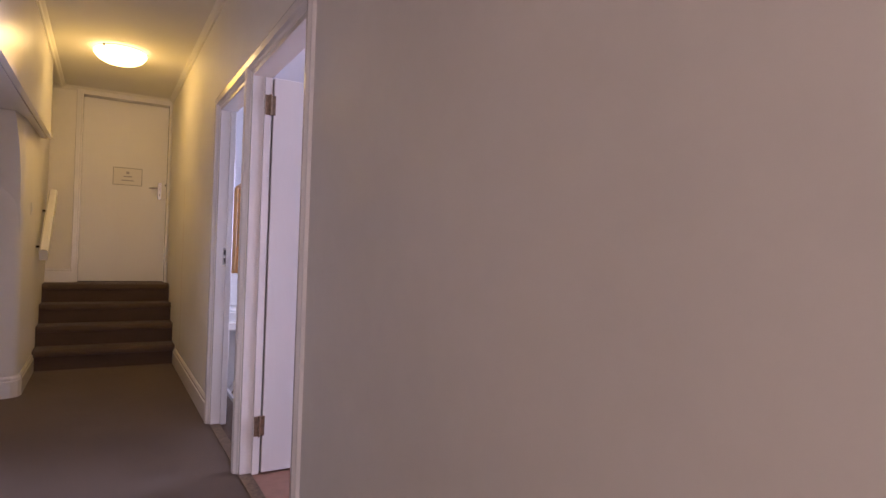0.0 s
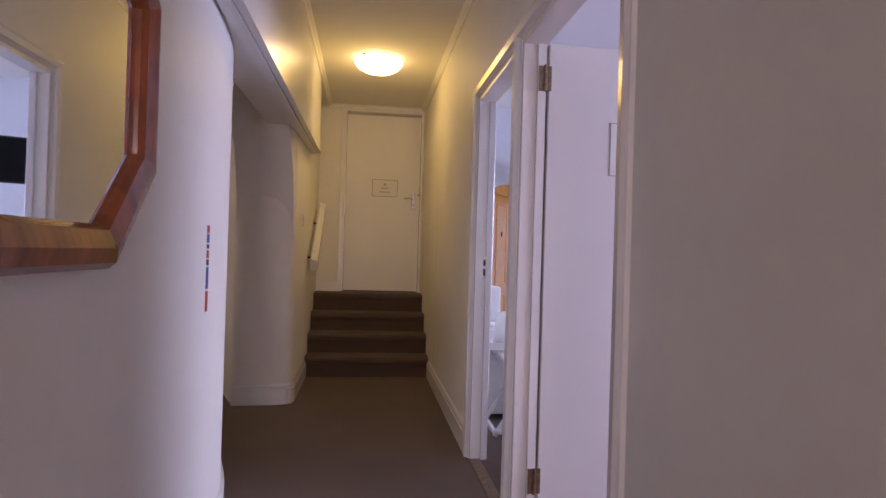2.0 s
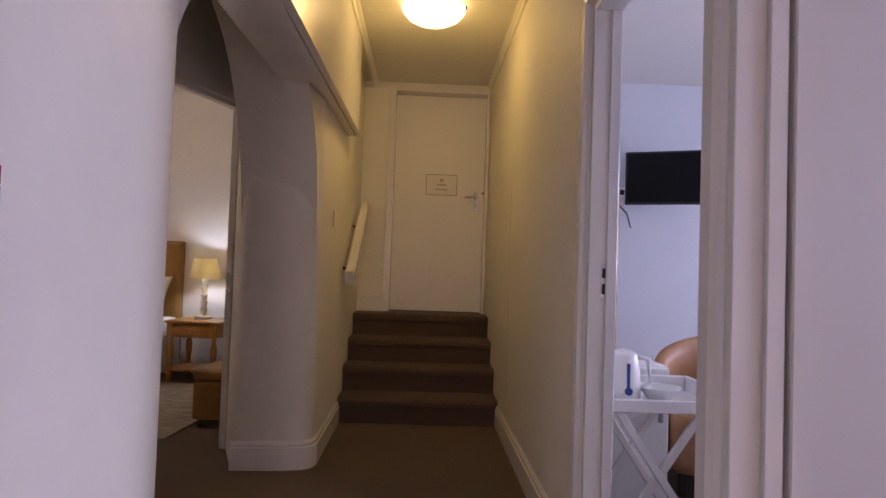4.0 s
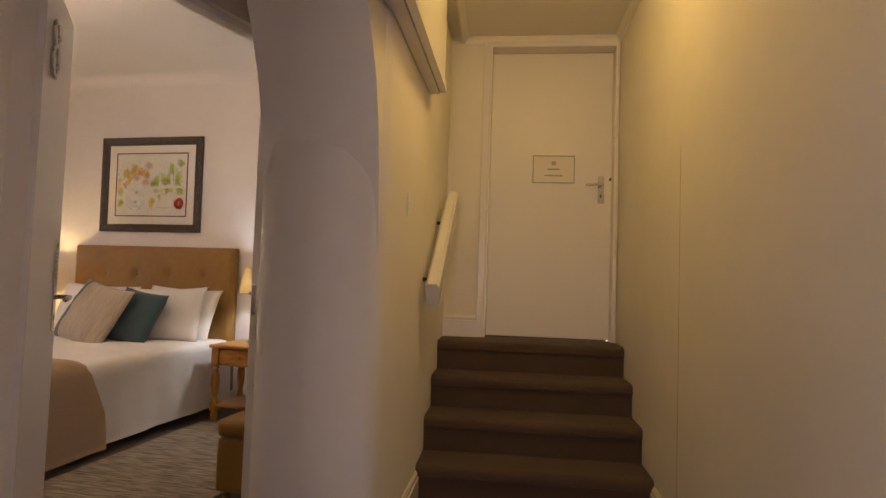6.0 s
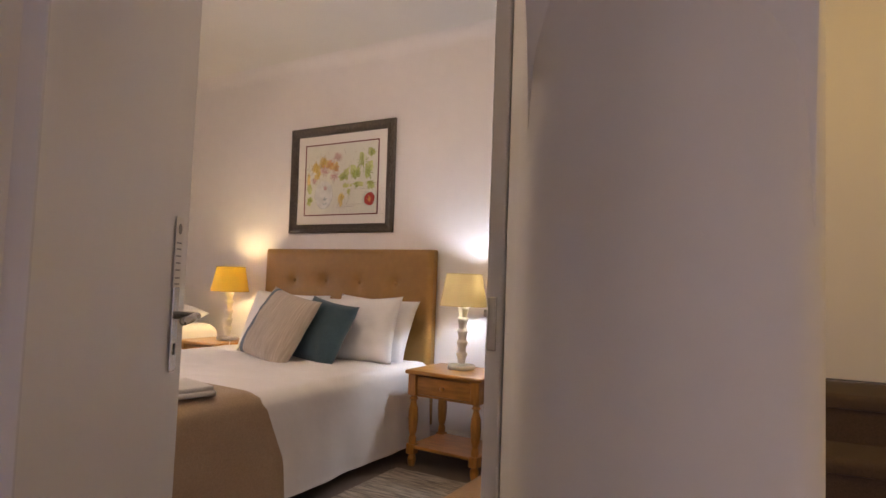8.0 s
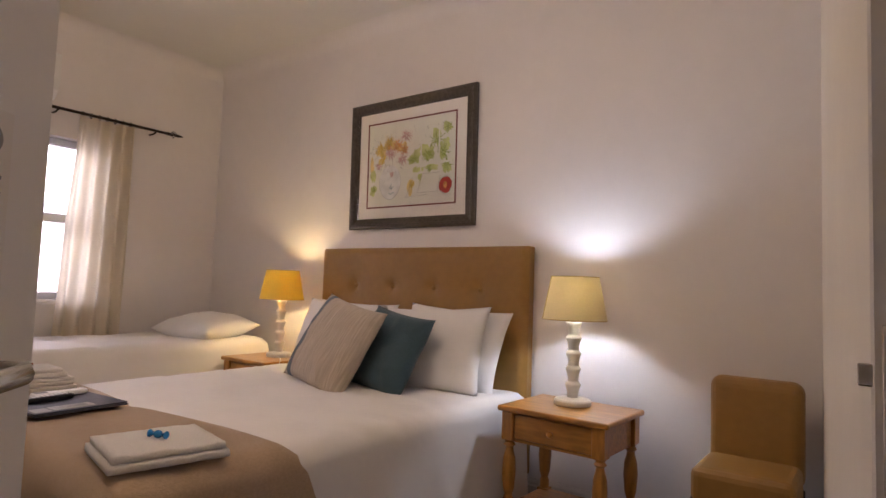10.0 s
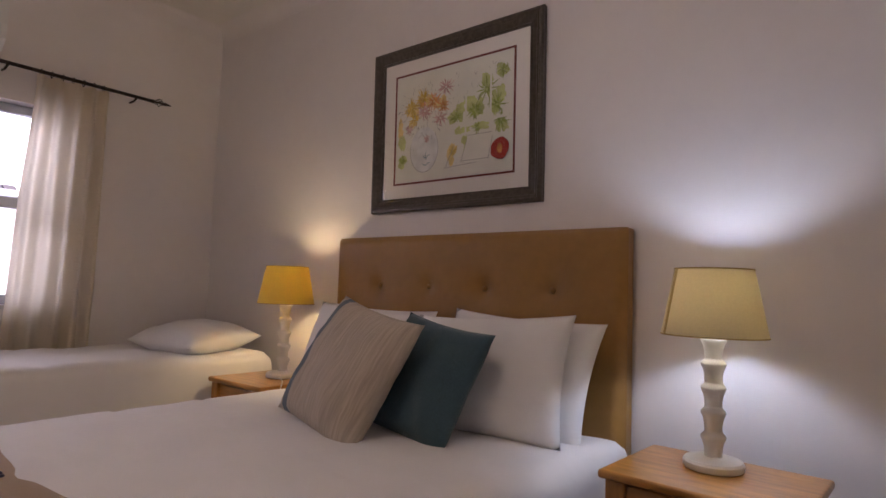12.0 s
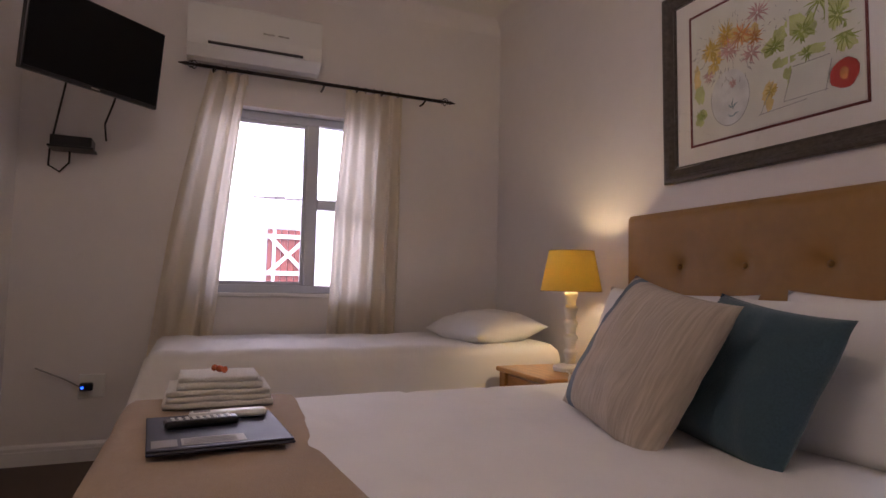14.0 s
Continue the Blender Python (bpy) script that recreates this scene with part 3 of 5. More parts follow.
def lever_handle(parent, m, mat=M_CHROME, label="chrome lever handle"):
    """Lever on a long plate; the plate stands in the xz plane and faces -y, the lever points to -x."""
    h = part("door_handle", box(-0.019, -0.006, -0.09, 0.019, 0.0, 0.09, 0.004, 2), mat, parent, label, m=m)
    bm = tube([(0, -0.004, 0.03), (0, -0.045, 0.03), (-0.012, -0.052, 0.03), (-0.05, -0.054, 0.028), (-0.105, -0.052, 0.025)], 0.0085)
    part("lever", bm, mat, h, smooth=True)
    part("keyhole", box(-0.004, -0.008, -0.055, 0.004, -0.0055, -0.03, 0.002, 1), M_BLACK, h)


# door at the top of the stairs
d = thing("door_1", pose(0.005, 8.69, 0.704), "closed cream door at the top of the stairs", "door", kind="structure")
part("leaf", box(0.055, 0, 0.004, 0.865, 0.04, 1.935, 0.003, 1), M_DOOR, d)
bm = box(0.035, -0.115, 0.0, 0.056, 0.05, 1.965, 0.003, 1)
box(0.864, -0.115, 0, 0.885, 0.05, 1.965, 0.003, 1, bm=bm)
box(0.056, -0.115, 1.939, 0.864, 0.05, 1.965, 0.003, 1, bm=bm)
part("door_frame", bm, M_GLOSS, d)
bm = box(-0.005, -0.108, 0.0, 0.036, -0.09, 2.005, 0.004, 1)
box(0.884, -0.108, -0.02, 0.893, -0.09, 2.005, 0.004, 1, bm=bm)
box(0.036, -0.108, 1.964, 0.884, -0.09, 2.005, 0.004, 1, bm=bm)
part("architrave", bm, M_GLOSS, d)
lever_handle(d, pose(0.797, -0.002, 1.0))
part("catch", box(0.85, -0.012, 1.06, 0.862, 0.0, 1.08, 0.002, 1), M_IRON, d)

sign = thing("paper_sign", pose(0.487, 8.684, 1.838) @ Matrix.Diagonal((0.9, 1, 0.92, 1)), "laminated white paper notice on the cream door", "sign")
part("sheet", box(-0.153, -0.002, -0.1, 0.153, 0.0, 0.1), M_MAT, sign)
bm = bmesh.new()
for a in ((-0.155, 0.096, 0.155, 0.102), (-0.155, -0.102, 0.155, -0.096), (-0.155, -0.096, -0.149, 0.096), (0.149, -0.096, 0.155, 0.096)):
    box(a[0], -0.005, a[1], a[2], -0.0022, a[3], bm=bm)
part("border", bm, M_INKG, sign)
part("print", box(-0.016, -0.0035, 0.03, 0.016, -0.0022, 0.06), M_PALE, sign)
part("print", box(-0.045, -0.0035, -0.006, 0.045, -0.0022, 0.007), M_PALE, sign)
part("print", box(-0.065, -0.0035, -0.052, 0.065, -0.0022, -0.04), M_PALE, sign)

# handrail on the stair wall
r = thing("handrail", pose(0, 0, 0), "cream timber handrail on dark iron brackets", "handrail")
a, b = Vector((-0.155, 7.49, 1.00)), Vector((-0.155, 8.33, 1.57))
dv = (b - a).normalized()
n = Vector((0, -dv.z, dv.y))
bm = bmesh.new()
ring = []
for p in (a, b):
    ring.append([bm.verts.new(p + Vector((x, 0, 0)) + n * h) for x, h in ((-0.03, -0.055), (0.03, -0.055), (0.034, 0.04), (0.02, 0.058), (-0.02, 0.058), (-0.034, 0.04))])
for k in range(6):
    bm.faces.new((ring[0][k], ring[0][(k + 1) % 6], ring[1][(k + 1) % 6], ring[1][k]))
bm.faces.new(ring[0])
bm.faces.new(ring[1])
part("rail", bm, M_GLOSS, r)
for t in (0.14, 0.72):
    p = a.lerp(b, t)
    part("bracket", tube([(LEFT, p.y, p.z - 0.01), (LEFT + 0.03, p.y, p.z - 0.01), (-0.185, p.y, p.z)], 0.010), M_IRON, r)

# light switch
s = thing("light_switch", pose(LEFT + 0.002, 7.09, 1.375, 0, 0, 90), "small white light switch on the stair wall", "switch")
part("plate", box(-0.02, -0.007, -0.05, 0.02, 0.0, 0.05, 0.003), M_WPLAS, s)
part("rocker", box(-0.008, -0.011, -0.015, 0.008, -0.0075, 0.015, 0.002), M_WPLAS, s)


def ceiling_light(m, label):
    c = thing("ceiling_light", m, label, "ceiling light")
    part("rim", lathe([(0.16, 0), (0.175, -0.004), (0.178, -0.012), (0.165, -0.02)], 40), M_WPLAS, c, smooth=True)
    part("shade", lathe([(0.185, -0.014), (0.196, -0.024), (0.19, -0.045), (0.165, -0.075), (0.12, -0.1), (0.06, -0.115), (0.0, -0.119)], 48), M_DOME, c, "lit opal glass bowl", smooth=True)
    for k in range(3):
        t = 2 * math.pi * k / 3 + 0.4
        part("clip", box(-0.006, 0.19, -0.034, 0.006, 0.203, -0.008, 0.002, 1), M_IRON, c, m=pose(0, 0, 0, 0, 0, math.degrees(t)))
    for o in c.children:
        o.visible_shadow = False
    return c


ceiling_light(pose(0.357, 7.0, CEIL - 0.001), "lit round opal glass ceiling light in the passage")
ceiling_light(TURN @ pose(-2.3, 7.45, ROOM - 0.001), "lit round opal glass ceiling light in the bedroom")

# staff door, standing open at a right angle
d = thing("door_2", pose(1.0, 4.508, 0.008), "white staff door, open into the room", "door", kind="structure")
part("leaf", box(0.004, -0.035, 0, 0.86, 0.0, 1.99, 0.003, 1), M_DOOR, d)
for z in (0.236, 1.849):
    hinge(d, pose(-0.012, -0.036, z, 0, 0, 0))
s = thing("staff_sign", pose(1.422, 4.4715, 1.585), "white plastic staff-only sign on the open door", "sign")
part("plate", box(-0.154, -0.003, -0.106, 0.154, 0.0, 0.106, 0.001, 1), M_WPLAS, s)
part("rim", frame_ring(0.312, 0.216, 0, [(0, 0), (0, 0.0035), (0.003, 0.0035), (0.003, 0.002)]), M_INKG, s)
text_on("STAFF", 0.058, pose(0, -0.0032, 0.040, 90, 0, 0), M_INK, s, squash=1.12, bold=0.0011)
text_on("ONLY", 0.058, pose(0, -0.0032, -0.040, 90, 0, 0), M_INK, s, squash=1.12, bold=0.0011)

# bedroom door with number
LEAF = pose(-1.07, 6.075, 0.01) @ pose(0, 0, 0, 0, 0, 121.5)
d = thing("door_3", LEAF, "cream bedroom door numbered eight, open inwards", "door", kind="structure")
part("leaf", box(0, 0, 0, 0.745, 0.04, 1.975, 0.003, 1), M_DOOR, d)
lever_handle(d, pose(0.665, -0.001, 0.925), label="chrome lever handle")
bm = tube([(0.036 * math.cos(t), 0, 0.048 + 0.040 * math.sin(t)) for t in [2 * math.pi * k / 24 for k in range(25)]], 0.0075)
tube([(0.042 * math.cos(t), 0, -0.042 + 0.050 * math.sin(t)) for t in [2 * math.pi * k / 24 for k in range(25)]], 0.0075, bm=bm)
part("numeral", bm, M_CHROME, d, "chrome numeral eight", smooth=True, m=pose(0.37, -0.008, 1.76))
tag = thing("door_hanger", LEAF @ pose(0.665, -0.004, 1.085), "narrow white printed card hanging at the door handle", "card")
part("card", box(-0.024, -0.001, -0.075, 0.024, 0.0, 0.08, 0.0004, 1), M_MAT, tag)
part("print", lathe([(0.012, 0), (0.012, 0.0008)], 16), M_INKG, tag, m=pose(0, -0.0012, 0.055, 90, 0, 0))
for z in (0.025, 0.012, -0.003, -0.018, -0.033, -0.05, -0.063):
    part("print", box(-0.017, -0.002, z - 0.002, 0.013, -0.0012, z + 0.001), M_INKG, tag)
f = thing("door_frame_3", pose(0, 0, 0), "white painted frame of the bedroom door", "door frame", kind="structure")
f.matrix_world = DG
bm = box(-0.03, 0.0, 0, 0.0, 0.07, 2.019, 0.003, 1)
box(0.845, 0.0, 0, 0.87, 0.045, 2.019, 0.003, 1, bm=bm)
box(0.0, 0.0, 1.99, 0.845, 0.045, 2.019, 0.003, 1, bm=bm)
part("lining", bm, M_GLOSS, f)
keep_plate(f, pose(0.8435, 0.025, 0.97, 0, 0, 90))

# octagonal mirror
m8 = thing("wall_mirror", pose(LEFT + 0.002, 3.12, 1.495, 0, 0, 90), "large octagonal mirror in a reddish wooden frame", "mirror")
octo = lambda w, h, c: [(-w + c, -h), (w - c, -h), (w, -h + c), (w, h - c), (w - c, h), (-w + c, h), (-w, h - c), (-w, -h + c)]  # noqa: E731
bm = bmesh.new()
rings = []
for i, lift in ((0, 0), (0, 0.018), (0.012, 0.034), (0.04, 0.042), (0.074, 0.030), (0.084, 0.018), (0.086, 0.006)):
    rings.append([bm.verts.new((x, -lift, z)) for x, z in octo(0.50 - i, 0.40 - i, 0.208 - i * 0.586)])
for p, q in zip(rings, rings[1:]):
    for k in range(8):
        bm.faces.new((p[k], p[(k + 1) % 8], q[(k + 1) % 8], q[k]))
part("frame", bm, M_RED, m8)
part("glass", prism(octo(0.418, 0.318, 0.160), -0.008, -0.004, axis="y"), M_MIRROR, m8, "mirror glass with a bevelled edge")

# strip sticker on the wall end
st = thing("wall_sticker", pose(-0.2265, 4.23, 1.07, 0, 0, 87), "narrow red, white and blue sticker on the white wall", "sticker")
part("backing", box(-0.014, -0.001, -0.145, 0.014, 0, 0.145), M_MAT, st)
for z0, z1, mm in ((-0.143, -0.075, M_ROSE), (-0.068, 0.005, M_BLUEP), (0.01, 0.03, M_NAVY), (0.034, 0.06, M_ROSE), (0.066, 0.08, M_INK), (0.085, 0.115, M_BLUEP), (0.118, 0.143, M_ROSE)):
    part("print", box(-0.012, -0.002, z0, 0.012, -0.0012, z1), mm, st)

# ---- bedroom furniture ----
BEFORE = set(bpy.data.objects)
BX0, BX1, BY0, BY1, BZ = -3.50, -1.95, 7.27, 9.22, 0.55


def soft(bm, amount, size, seed=0):
    for v in bm.verts:
        v.co += Vector((noise.noise(v.co / size + Vector((seed, 0, 0))), noise.noise(v.co / size + Vector((0, seed + 5, 0))), noise.noise(v.co / size + Vector((0, 9, seed))))) * amount
    return bm


def cover(x0, y0, x1, y1, top, low, r=0.07, flare=0.02, sides=(1, 1, 1, 1), bm=None, ripple=0.012, seed=0.0, res=0.035):
    """A cloth over a mattress: flat top, rounded shoulders, hanging sides that ripple."""
    bm = bm or bmesh.new()
    ex0, ex1, ey0, ey1 = (x0 - (top - low) * sides[0], x1 + (top - low) * sides[1], y0 - (top - low) * sides[2], y1 + (top - low) * sides[3])
    nu, nv = int((ex1 - ex0) / res), int((ey1 - ey0) / res)

    def fold(d, side):
        """d: how far past the edge along the cloth; gives (out, drop)."""
        if d <= -r:
            return d, 0.0
        s = (d + r) / (math.pi / 2 * r)
        if s < 1:
            return -r + r * math.sin(s * math.pi / 2), r * (1 - math.cos(s * math.pi / 2))
        rest = d + r - math.pi / 2 * r
        return flare * rest / max(top - low, 0.01), r + rest

    def place(u, v):
        x, y = ex0 + u * (ex1 - ex0), ey0 + v * (ey1 - ey0)
        ox, dx = fold(max(x0 - x, x - x1), 0)
        oy, dy = fold(max(y0 - y, y - y1), 0)
        px = (x0 - ox) if x0 - x > x - x1 else (x1 + ox)
        py = (y0 - oy) if y0 - y > y - y1 else (y1 + oy)
        drop = max(dx, dy)
        z = top - drop
        if drop > r:
            k = ripple * min(1, (drop - r) / 0.25)
            w = noise.noise(Vector(((x if dy > dx else y) * 5.0, seed, drop * 0.8)))
            if dy > dx:
                py += k * w * (1 if py > (y0 + y1) / 2 else -1)
            else:
                px += k * w * (1 if px > (x0 + x1) / 2 else -1)
        else:
            z += 0.006 * noise.noise(Vector((x * 3, y * 4, seed))) - 0.009 * max(0.0, 1 - 8 * abs(noise.noise(Vector((x * 1.1 + seed, y * 3.4 + 0.3 * x, seed))))) + 0.003 * noise.noise(Vector((x * 2 + 0.5 * y, y * 12, seed + 3)))
        return (px, py, max(z, low))

    return sheet(nu, nv, place, bm)


bed = thing("double_bed", pose(0, 0, 0), "double bed with white linen on a dark base", "bed")
part("base", box(BX0 + 0.05, BY0 + 0.05, 0.06, BX1 - 0.05, BY1, 0.30, 0.02), M_BASE, bed)
for x in (BX0 + 0.15, BX1 - 0.15):
    for y in (BY0 + 0.15, BY1 - 0.15):
        part("leg", lathe([(0.03, 0), (0.03, 0.06)], 14, at=(x, y, 0)), M_BLACK, bed)
part("mattress", box(BX0 + 0.02, BY0 + 0.02, 0.302, BX1 - 0.02, BY1 - 0.002, BZ - 0.02, 0.05, 3), M_LINEN, bed)
part("bed_cover", cover(BX0, BY0, BX1, BY1, BZ, 0.06, sides=(1, 1, 1, 0), seed=1.0, ripple=0.03), M_LINEN, bed, "white bed cover hanging nearly to the floor", smooth=True)

# buttoned headboard
hb = thing("headboard", pose(-2.738, BACK - 0.002, 0), "tan leatherette headboard with buttons in a row", "headboard")
HW, HT = 0.757, 1.266
BUT = [(x, z) for z in (1.033, 0.76) for x in (-0.457, -0.152, 0.155, 0.468)]


def pad(u, v):
    x, z = (u - 0.5) * 2 * HW, 0.12 + v * (HT - 0.12)
    d = min(HW - abs(x), HT - z)
    y = -0.095 + 0.03 * max(0, 1 - max(d, 0) / 0.03) ** 2
    for bx, bz in BUT:
        q = math.hypot(x - bx, z - bz)
        y += 0.022 * math.exp(-(q / 0.035) ** 2) + 0.010 * math.exp(-(q / 0.09) ** 2)
    return (x, y, z)


bm = sheet(100, 80, pad)
part("padding", bm, M_TAN, hb, smooth=True)
part("board", box(-HW, -0.066, 0.12, HW, -0.004, HT, 0.008), M_TAN, hb)
for x, z in BUT:
    part("button", lathe([(0.0, 0.008), (0.008, 0.006), (0.012, 0.0)], 14), M_TAN, hb, smooth=True, m=pose(x, -0.071, z, 90, 0, 0))
for x in (-0.5, 0.5):
    part("leg", box(x - 0.03, -0.06, 0, x + 0.03, -0.02, 0.119), M_BASE, hb)


def pillow(name, w, h, t, mat, m, label, category, seed=0, stripe=None):
    """A stuffed cushion in the xz plane with drawn-out corners and creases."""
    bm = bmesh.new()
    for s in (-1, 1):
        def place(u, v, s=s):
            a, b = u * 2 - 1, v * 2 - 1
            f = max(0.0, (1 - abs(a) ** 2.6)) ** 0.55 * max(0.0, (1 - abs(b) ** 2.6)) ** 0.55
            pinch = 1 - 0.07 * (1 - b * b) * abs(a) ** 3
            pinch2 = 1 - 0.07 * (1 - a * a) * abs(b) ** 3
            wob = 0.012 * noise.noise(Vector((a * 1.7 + seed, b * 1.7, s * 2.0))) * f
            cre = (0.007 * noise.noise(Vector((a * 5 + b * 2 + seed, b * 3, s))) + 0.004 * noise.noise(Vector((a * 3 - b * 7, seed, b * 5 + s)))) * f
            return (a * w / 2 * pinch, s * (f * t / 2) + wob + cre, b * h / 2 * pinch2)
        sheet(26, 26, place, bm)
    bmesh.ops.remove_doubles(bm, verts=bm.verts, dist=0.0008)
    ob = link(name, bm, mat, None, "", True, m)
    tagged(ob, label, category)
    if stripe:
        for x0, x1, mm in stripe:
            sb = bmesh.new()
            def place2(u, v):
                a, b = (x0 + u * (x1 - x0)), v * 2 - 1
                f = max(0.0, (1 - abs(a) ** 2.6)) ** 0.55 * max(0.0, (1 - abs(b) ** 2.6)) ** 0.55
                pinch = 1 - 0.07 * (1 - b * b) * abs(a) ** 3
                pinch2 = 1 - 0.07 * (1 - a * a) * abs(b) ** 3
                wob = 0.012 * noise.noise(Vector((a * 1.7 + seed, b * 1.7, -2.0))) * f
                cre = (0.007 * noise.noise(Vector((a * 5 + b * 2 + seed, b * 3, -1))) + 0.004 * noise.noise(Vector((a * 3 - b * 7, seed, b * 5 - 1)))) * f
                return (a * w / 2 * pinch, -(f * t / 2) + wob + cre - 0.002, b * h / 2 * pinch2)
            sheet(4, 26, place2, sb)
            part("stripe", sb, mm, ob, smooth=True)
    return ob


G = "pillows and cushions on the double bed"
for x, y, rz, ry, s in ((-2.34, 9.08, -2, 2, 1.0), (-2.385, 8.96, 3, -3, 2.0), (-3.09, 9.08, 2, 1, 3.0), (-3.06, 8.97, -3, 2, 4.0)):
    tagged(pillow("pillow", 0.66, 0.44, 0.17, M_PILLOW, pose(x, y, BZ + 0.18, -20, ry, rz), "white cotton pillow leaning on the headboard", "pillow", s), group=G)
tagged(pillow("teal_cushion", 0.43, 0.42, 0.15, M_TEAL, pose(-2.485, 8.77, BZ + 0.172, -26, 7, -8), "dark teal scatter cushion on the bed", "cushion", 5), group=G)
tagged(pillow("cream_cushion", 0.52, 0.475, 0.16, M_CREAM, pose(-2.715, 8.63, BZ + 0.19, -28, 9, -12), "cream striped cushion with a slate edge band", "cushion", 6,
              [(-0.80, -0.62, M_SLATE)]), group=G)

# throw over the foot of the bed
tb = cover(BX0 - 0.012, BY0 - 0.014, BX1 + 0.012, 7.80, BZ + 0.014, 0.05, r=0.075, flare=0.06, sides=(1, 1, 1, 0), seed=7.0, ripple=0.045)
for v in tb.verts:
    k = max(0, (v.co.y - 7.5) / 0.3)
    if v.co.z < BZ - 0.05:
        v.co.y += 0.11 * k * min(1, (BZ - v.co.z) / 0.3)
    v.co.y += 0.02 * k * math.sin(v.co.x * 5)
throw = tagged(link("throw", tb, M_THROW, None, "", True), "beige woven throw over the foot of the bed", "throw")


def turned_leg(x, y, z0, z1, parent):
    h = z1 - z0
    bm = lathe([(0.018, 0), (0.022, 0.02 * h), (0.026, 0.08 * h), (0.018, 0.12 * h), (0.022, 0.24 * h), (0.022, 0.30 * h), (0.016, 0.33 * h), (0.024, 0.38 * h), (0.030, 0.52 * h), (0.027, 0.62 * h), (0.018, 0.68 * h), (0.016, 0.71 * h), (0.026, 0.73 * h),
                (0.018, 0.75 * h), (0.024, 0.77 * h), (0.024, 0.78 * h)], 18, at=(x, y, z0))
    box(x - 0.027, y - 0.027, z0 + 0.77 * h, x + 0.027, y + 0.027, z1, 0.003, 1, bm=bm)
    box(x - 0.026, y - 0.026, z0 + 0.13 * h, x + 0.026, y + 0.026, z0 + 0.24 * h, 0.003, 1, bm=bm)
    return part("leg", bm, M_PINEV, parent, smooth=False)


def nightstand(m, label, w=0.50, dp=0.40, top=0.545):
    t = thing("nightstand", m, label, "bedside table", "bedside tables")
    bm = box(-w / 2, -dp / 2, top - 0.024, w / 2, dp / 2, top, 0.009, 3)
    part("tabletop", bm, M_PINE, t)
    w2, d2 = w / 2 - 0.045, dp / 2 - 0.04
    for sx in (-1, 1):
        for sy in (-1, 1):
            turned_leg(sx * w2, sy * d2, 0.0, top - 0.025, t)
        part("side_rail", box(sx * w2 - 0.009, -d2 + 0.023, top - 0.15, sx * w2 + 0.009, d2 - 0.023, top - 0.026, 0.002, 1), M_PINE, t)
    part("back_rail", box(-w2 + 0.023, d2 - 0.009, top - 0.15, w2 - 0.023, d2 + 0.009, top - 0.026, 0.002, 1), M_PINE, t)
    part("apron", box(-w2 + 0.023, -d2 - 0.006, top - 0.15, w2 - 0.023, -d2 + 0.008, top - 0.138, 0.002, 1), M_PINE, t)
    dr = part("drawer", box(-w2 + 0.026, -d2 - 0.012, top - 0.136, w2 - 0.026, -d2 + 0.006, top - 0.034, 0.005, 2), M_PINE, t)
    part("knob", lathe([(0.006, 0), (0.006, 0.01), (0.014, 0.018), (0.014, 0.024), (0.0, 0.03)], 16), M_PINE, dr, smooth=True, m=pose(0, -d2 - 0.011, top - 0.085, 90, 0, 0))
    part("shelf", box(-w2 - 0.02, -d2 - 0.02, 0.10, w2 + 0.02, d2 + 0.02, 0.118, 0.006, 2), M_PINE, t)
    return t


nightstand(pose(-1.63, 9.01, 0, 0, 0, -2), "varnished pine bedside table with one drawer and turned legs")
nightstand(pose(-3.735, 9.03, 0), "varnished pine bedside table between the two beds", top=0.55, w=0.45)


def table_lamp(m, shade, label):
    t = thing("table_lamp", m, label, "lamp", "bedside lamps")
    part("foot", lathe([(0.078, 0), (0.081, 0.006), (0.081, 0.018), (0.076, 0.025), (0.05, 0.029), (0.03, 0.032)], 36), M_TURN, t, smooth="auto")
    prof = [(0.024, 0.032)]
    for k in range(5):
        z = 0.036 + k * 0.068
        prof += [(0.0235, z), (0.024, z + 0.016), (0.0275, z + 0.034), (0.0345, z + 0.049), (0.033, z + 0.055), (0.027, z + 0.062), (0.0235, z + 0.066)]
    prof += [(0.024, 0.385), (0.014, 0.40)]
    part("stem", lathe(prof, 28), M_TURN, t, smooth=True)
    rs = [(0.143, 0.372), (0.106, 0.562)]
    bm = bmesh.new()
    seg = 56
    for off in (0.0, -0.0015):
        rings = [[bm.verts.new(((r + off) * math.cos(2 * math.pi * k / seg), (r + off) * math.sin(2 * math.pi * k / seg), z)) for k in range(seg)] for r, z in rs]
        for k in range(seg):
            bm.faces.new((rings[0][k], rings[0][(k + 1) % seg], rings[1][(k + 1) % seg], rings[1][k]))
    sh = part("shade", bm, shade, t, "tapered fabric shade, lit from inside", smooth=True)
    for r, z in rs:
        part("binding", tube([(r * math.cos(2 * math.pi * k / 48), r * math.sin(2 * math.pi * k / 48), z) for k in range(49)], 0.002, 6), M_TRIM, sh)
    part("seam", prism([(-0.007, 0), (0.007, 0), (0.007, 0.193), (-0.007, 0.193)], 0.0, 0.001, axis="y"), M_TRIM, sh, m=pose(0, 0, 0, 0, 0, -50) @ pose(0, -0.1445, 0.372, -11.0, 0, 0))
    bulb = part("bulb", lathe([(0.012, 0.40), (0.014, 0.43), (0.028, 0.46), (0.03, 0.48), (0.02, 0.505), (0.0, 0.515)], 18), M_WPLAS, t, smooth=True)
    bulb.visible_shadow = False
    return t


